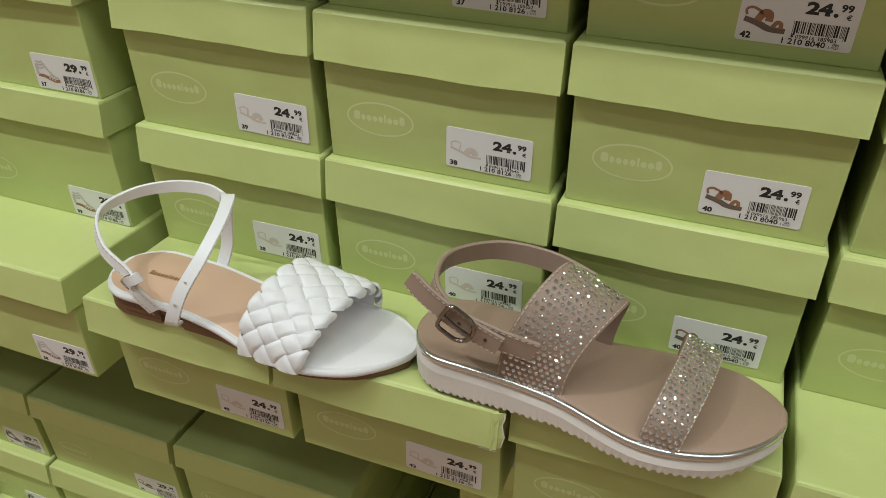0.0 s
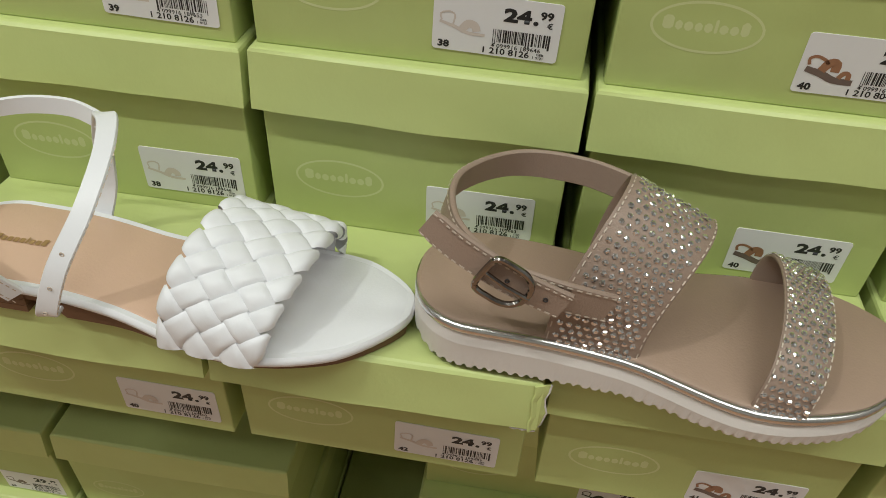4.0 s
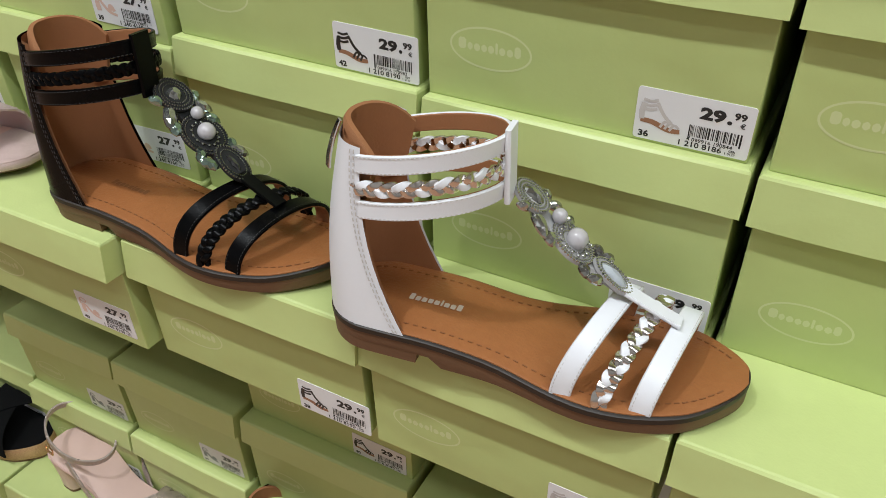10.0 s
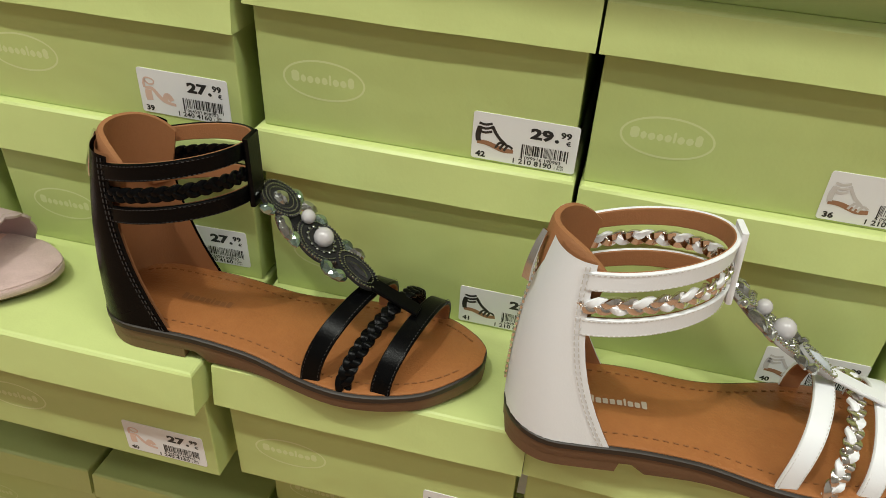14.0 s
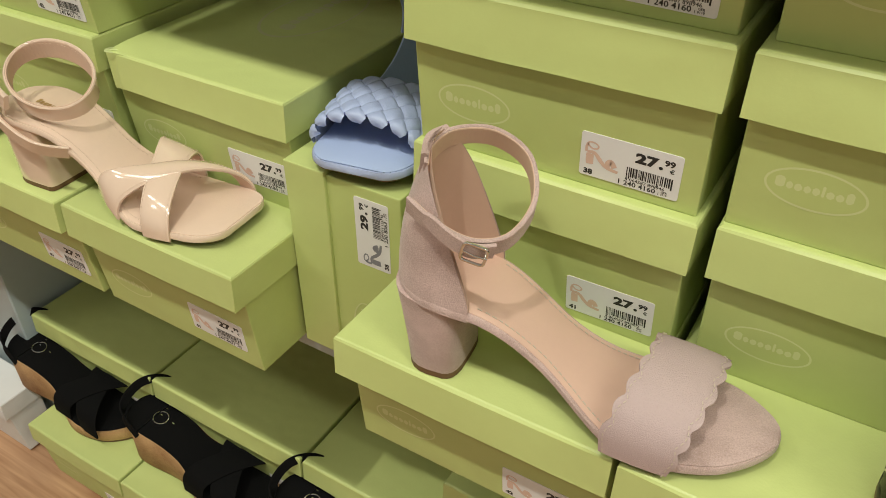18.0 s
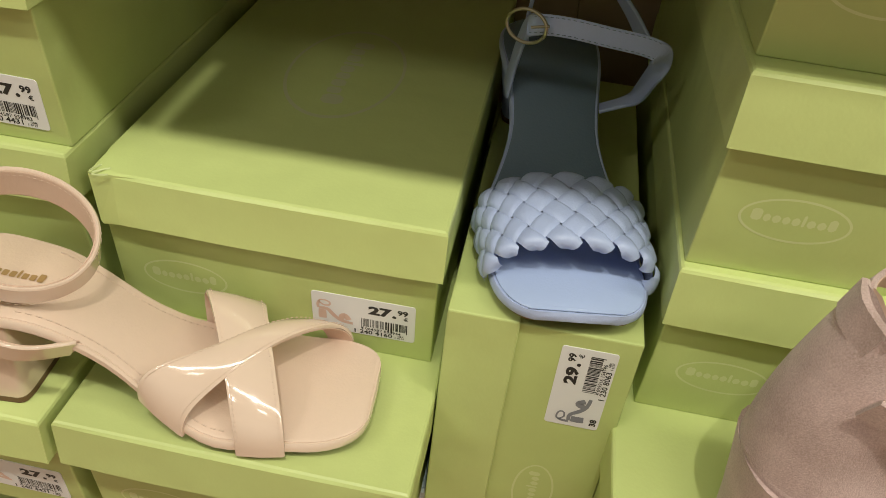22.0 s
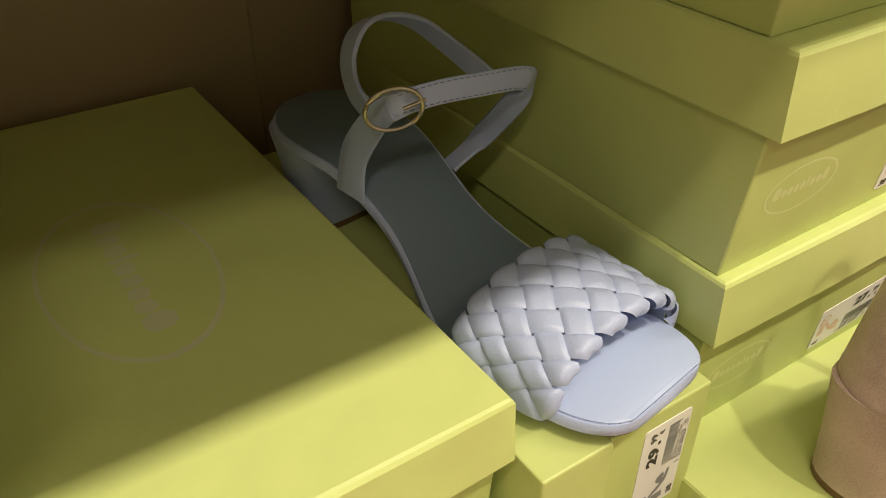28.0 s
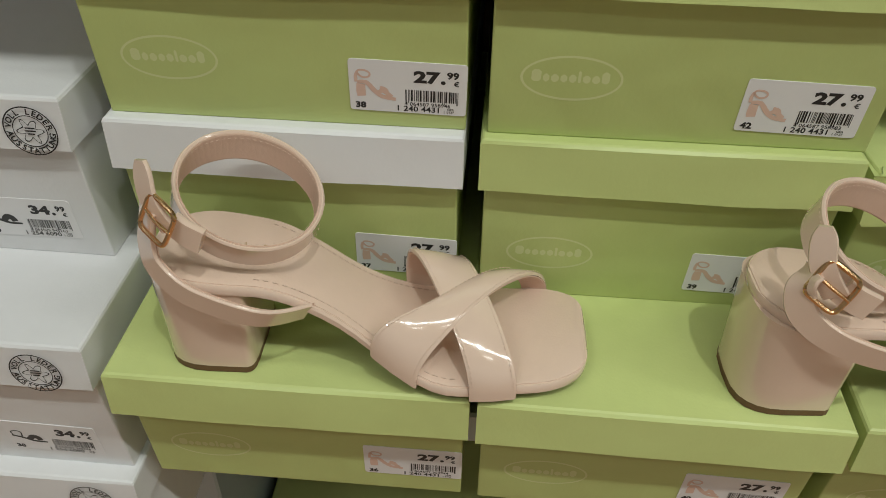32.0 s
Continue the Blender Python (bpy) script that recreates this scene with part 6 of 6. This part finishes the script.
# pale blue sandal with woven strap
def blue_sandal(x, y, z, yaw):
    ob = place("heeled_sandal", x, y, z, yaw, "pale blue heeled sandal with woven strap on a box")
    la = Last(0.240, 0.084, square=True, heel=0.046, sole=0.010, toe_spring=0.003, drop=(0.22, 0.68), lean=0.002)
    heel_platform(ob, la, BLUE_LEATHER, SHADED_BLUE_GREY, BROWN_SOLE)
    part("toe_bed", slab(la, [(0.0022, -0.001), (0.0022, 0.0009), (0.0036, 0.0016)], s0=0.70), BLUE_INSOLE, ob, smooth=True)
    block_heel(la, 0.20, BLUE_LEATHER, BROWN_SOLE, ob, 0.75)
    near = arch(la, 0.69, 0.69, 0.031, 36, power=0.62, out=0.002)
    far = arch(la, 0.885, 0.885, 0.026, 36, power=0.62, out=0.002)
    strap = part("woven_strap", sheet([a.lerp(b, 0.05) - Vector((0, 0, 0.001)) for a, b in zip(near, far)], [a.lerp(b, 0.95) - Vector((0, 0, 0.001)) for a, b in zip(near, far)], 0.0014), BLUE_LEATHER, ob, "woven pale blue strap")
    woven(surface(near, far), 2.5, 0.140, 0.044, 0.0027, BLUE_LEATHER, strap)
    # sling round the heel, front strap with its buckle, and the two side straps
    loop = resample([Vector((0.0981, -0.0247, 0.0880)), Vector((0.0789, -0.0224, 0.0940)), Vector((0.0706, -0.0189, 0.1070)), Vector((0.0712, -0.0118, 0.1190)), Vector((0.0703, 0.0031, 0.1200)), Vector((0.0733, 0.0193, 0.1140)), Vector((0.0825, 0.0329, 0.1010)), Vector((0.0959, 0.0428, 0.0880))], 60)
    sides = [Vector((0.85, -0.2, 0.5)).lerp(Vector((0.9, 0.35, 0.25)), k / 60) for k in range(61)]
    part("sling", band(loop, sides, 0.0120, 0.0022), BLUE_LEATHER, ob, "sling strap round the heel", smooth=True)
    front = resample([Vector((0.0849, -0.0230, 0.0830)), Vector((0.1070, -0.0242, 0.0980)), Vector((0.1150, -0.0072, 0.1015)), Vector((0.1175, 0.0170, 0.0990)), Vector((0.1202, 0.0382, 0.0965)), Vector((0.1188, 0.0462, 0.0910)), Vector((0.1057, 0.0469, 0.0730)), Vector((0.0898, 0.0444, 0.0520)), la.point(0.36, 1, 0.001, -0.004)], 70)
    sides = [Vector((0.15, 0.1, 1)) if k < 40 else Vector((0.15, 0.1, 1)).lerp(Vector((0.85, 0.2, 0.2)), min((k - 40) / 14, 1)) for k in range(71)]
    strap = part("ankle_strap", band(front, sides, 0.0118, 0.0022), BLUE_LEATHER, ob, smooth=True)
    bm = bmesh.new()
    for e in (-0.4, 0.4):
        dashes(fine([p + Vector((0.0012, -0.0006, 0.0003)) + v.normalized() * (e * 0.0118) for p, v in zip(front, sides)][4:40], 200), Vector((0, 0, 1)), bm, 0.0016, 0.0012, 0.00022)
    part("stitching", bm, SHADED_BLUE_GREY, strap)["kind"] = "stuff"
    down = resample([la.point(0.33, -1, 0.001, -0.004), Vector((0.0811, -0.0268, 0.0660)), Vector((0.0951, -0.0259, 0.0870)), Vector((0.1051, -0.0250, 0.0970))], 18)
    part("side_strap", band(down, Vector((1, 0, -0.3)), lambda u: 0.020 - 0.009 * u, 0.0022), BLUE_LEATHER, ob, smooth=True)
    mid, ax, up = Vector((0.1082, -0.0261, 0.0985)), Vector((0.55, 0.80, 0.20)).normalized(), Vector((0.0, -0.2, 0.98)).normalized()
    pts = [mid + ax * (0.0120 * math.cos(a)) + up * (0.0095 * math.sin(a)) + Vector((0.002, -0.001, 0)) for a in [2 * math.pi * k / 32 for k in range(32)]]
    frame_ob = part("buckle", tube(pts, 0.0010, True), PALE_GOLD, ob, "round gold buckle", smooth=True)
    part("pin", tube([mid + ax * 0.004 + Vector((0.003, -0.002, 0)), mid + ax * 0.0135 + Vector((0.002, -0.001, 0.001))], 0.0008), PALE_GOLD, frame_ob)


# black cork wedge
def cork_wedge(x, y, z, yaw):
    ob = place("wedge_sandal", x, y, z, yaw, "black suede sandal with cork wedge sole", "sandal", "wedge sandals on the lower tier")
    la = Last(0.232, 0.084, heel=0.042, sole=0.022, toe_spring=0.003, drop=(0.16, 0.75), lean=0.004)
    part("wedge", slab(la, [(0.002, lambda s: -la.top(s) + 0.0035), (0.0, lambda s: -la.top(s) + 0.006), (0.0, -0.002), (0.001, 0.0)]), CORK, ob, "speckled cork wedge", smooth=True)
    part("outsole", slab(la, [(0.003, lambda s: -la.top(s)), (0.002, lambda s: -la.top(s) + 0.0036)]), BROWN_SOLE, ob, "brown outsole")
    part("insole", slab(la, [(0.0015, -0.001), (0.0015, 0.0008), (0.003, 0.0016)]), BLACK_SUEDE, ob, "black insole", smooth=True)
    for s_n, s_f, w, hgt in ((0.60, 0.80, 0.034, 0.038), (0.82, 0.62, 0.034, 0.036)):
        part("toe_strap", band(arch(la, s_n, s_f, hgt, 30, drop=0.004, power=0.62), Vector((1, 0, -0.1)), w, 0.003), BLACK_SUEDE, ob, smooth=True)
    # heel strap standing up round the back, a bow at its end, and the printed ring on the seat
    loop = resample([la.point(0.16, -1, 0.0, -0.006), Vector((0.014, -0.030, 0.078)), Vector((0.004, -0.014, 0.092)), Vector((0.010, 0.010, 0.104)), Vector((0.032, 0.028, 0.107)), Vector((0.056, 0.034, 0.096)), Vector((0.069, 0.034, 0.080)), la.point(0.33, 1, 0.001, -0.005)], 48)
    turns = [(0, Vector((0.9, 0.1, 0.4))), (12, Vector((-0.5, 0.0, 0.85))), (22, Vector((-0.3, 0.3, 0.9))), (32, Vector((0.1, 0.5, 0.85))), (38, Vector((0.8, 0.3, 0.5))), (48, Vector((1.0, 0.1, 0.1)))]
    lean = [next(p.lerp(q, (k - i) / (j - i)) for (i, p), (j, q) in zip(turns, turns[1:]) if k <= j) for k in range(49)]
    strap = part("heel_strap", band(loop, lean, 0.0115, 0.0026), BLACK_SUEDE, ob, "black suede strap round the heel", smooth=True)
    part("heel_cup", slab(la, [(-0.0010, -0.006), (-0.0014, 0.0010), (0.0004, 0.0034), (0.0030, 0.0020)], s0=0.0, s1=0.16), BLACK_SUEDE, ob, smooth=True)
    for sg in (-1, 1):
        bow = resample([Vector((0.066, 0.034, 0.084)), Vector((0.066 + 0.010 * sg, 0.030, 0.094)), Vector((0.066 + 0.017 * sg, 0.029, 0.086)), Vector((0.066 + 0.012 * sg, 0.031, 0.075)), Vector((0.066, 0.034, 0.080))], 18)
        part("bow_loop", band(bow, Vector((0.1, 1, 0.3)), 0.0110, 0.0030), BLACK_SUEDE, strap, smooth=True)
    part("knot", box_bm(0.0600, 0.0725, 0.026, 0.040, 0.075, 0.091, 0.004, segments=2), BLACK_SUEDE, strap)
    pts = [Vector((0.044 + 0.0100 * math.cos(a), 0.001 + 0.0095 * math.sin(a), 0)) for a in [2 * math.pi * k / 32 for k in range(32)]]
    for p in pts:
        p.z = la.top(p.x / la.L) + 0.0022
    mark = part("printed_ring", tube(pts, 0.0008, True, 6), SILVER, ob, "silver printed ring")
    for mx, my, mw in ((0.036, 0.015, 0.005), (0.060, 0.004, 0.004), (0.040, 0.004, 0.003)):
        z = la.top(mx / la.L) + 0.0018
        part("printed_letter", box_bm(mx, mx + mw, my, my + 0.0012, z, z + 0.0005), SILVER, mark)


# nude sandal with glitter straps
def glitter_sandal(x, y, z, yaw, words, leather=PINK_LEATHER):
    ob = place("heeled_sandal", x, y, z, yaw, words, "sandal", "sandals on the lower tier")
    la = Last(0.228, 0.080, heel=0.048, sole=0.010, toe_spring=0.003, drop=(0.20, 0.68), lean=0.004)
    heel_platform(ob, la, leather, leather)
    block_heel(la, 0.19, leather, BROWN_SOLE, ob, 0.78)
    for s_n, s_f in ((0.60, 0.74), (0.68, 0.80), (0.76, 0.72), (0.82, 0.64)):
        part("toe_strap", band(arch(la, s_n, s_f, 0.036, 28, drop=0.004, power=0.62), Vector((1, 0, -0.1)), 0.010, 0.0028), GLITTER, ob, "thin glitter strap", smooth=True)
    loop = ring(0.050, 0.0, 0.094, 0.046, 0.032, 56, -18, 0)[:-1]
    part("ankle_strap", band(loop, [Vector((0.3, 0, 0.95))] * len(loop), 0.009, 0.0022, closed=True), GLITTER, ob, "glitter ankle strap", smooth=True)
    for sg in (-1, 1):
        part("side_strap", band(resample([la.point(0.52, sg, 0.001, -0.003), Vector((0.094, sg * 0.036, 0.062)), Vector((0.070, sg * 0.034, 0.088))], 14), Vector((0.9, 0, 0.4)), 0.008, 0.0022), GLITTER, ob, smooth=True)
    buckle(ob, Vector((0.040, -0.034, 0.090)), Vector((1, 0, -0.2)).normalized(), Vector((0.2, 0, 1)).normalized(), Vector((0, -1, 0)), 0.012, 0.011, 0.0009, GOLD)


TOP = STEP_TOP + 0.0005
white_woven_sandal(-0.439, 0.406, TOP, -0.5)
rhinestone_sandal(-0.202, 0.417, TOP, -2.0)
jewelled_sandal(-0.873, 0.402, TOP, 8.0, WHITE_LEATHER, PINK_EDGE, BEAD_SILVER, TAN_LINING, "white gladiator sandal with jewelled bar and tan insole", False)
jewelled_sandal(-1.119, 0.422, TOP, 0.5, BLACK_LEATHER, BLACK_LEATHER, BEAD_DARK, TAN_LINING, "black gladiator sandal with jewelled bar and tan insole", True)
scalloped_sandal(-1.387, 0.404, TOP, 6.5)
crossed_sandal(-1.773, 0.421, TOP, 4.0, "blush patent sandal with crossed straps and block heel")
crossed_sandal(-2.064, 0.422, TOP, 2.0, "blush patent sandal with crossed straps and block heel", 0.010)
blue_sandal(-1.502, 0.688, SH + 0.1715, -80.5)
LT = BOX_H + 0.0005
cork_wedge(-1.64, 0.502, LT, -2)
cork_wedge(-1.885, 0.500, LT, -2)
cork_wedge(-2.130, 0.502, LT, -2)
glitter_sandal(-1.365, 0.492, LT, -6, "nude heeled sandal with glitter straps")
jewelled_sandal(-1.075, 0.49, LT, 4.0, BLACK_LEATHER, BLACK_LEATHER, BEAD_DARK, TAN_LINING, "black gladiator sandal on the lower tier", True)
glitter_sandal(-0.50, 0.49, LT, 0, "mauve strap sandal with block heel on the lower tier", TAUPE_LEATHER)
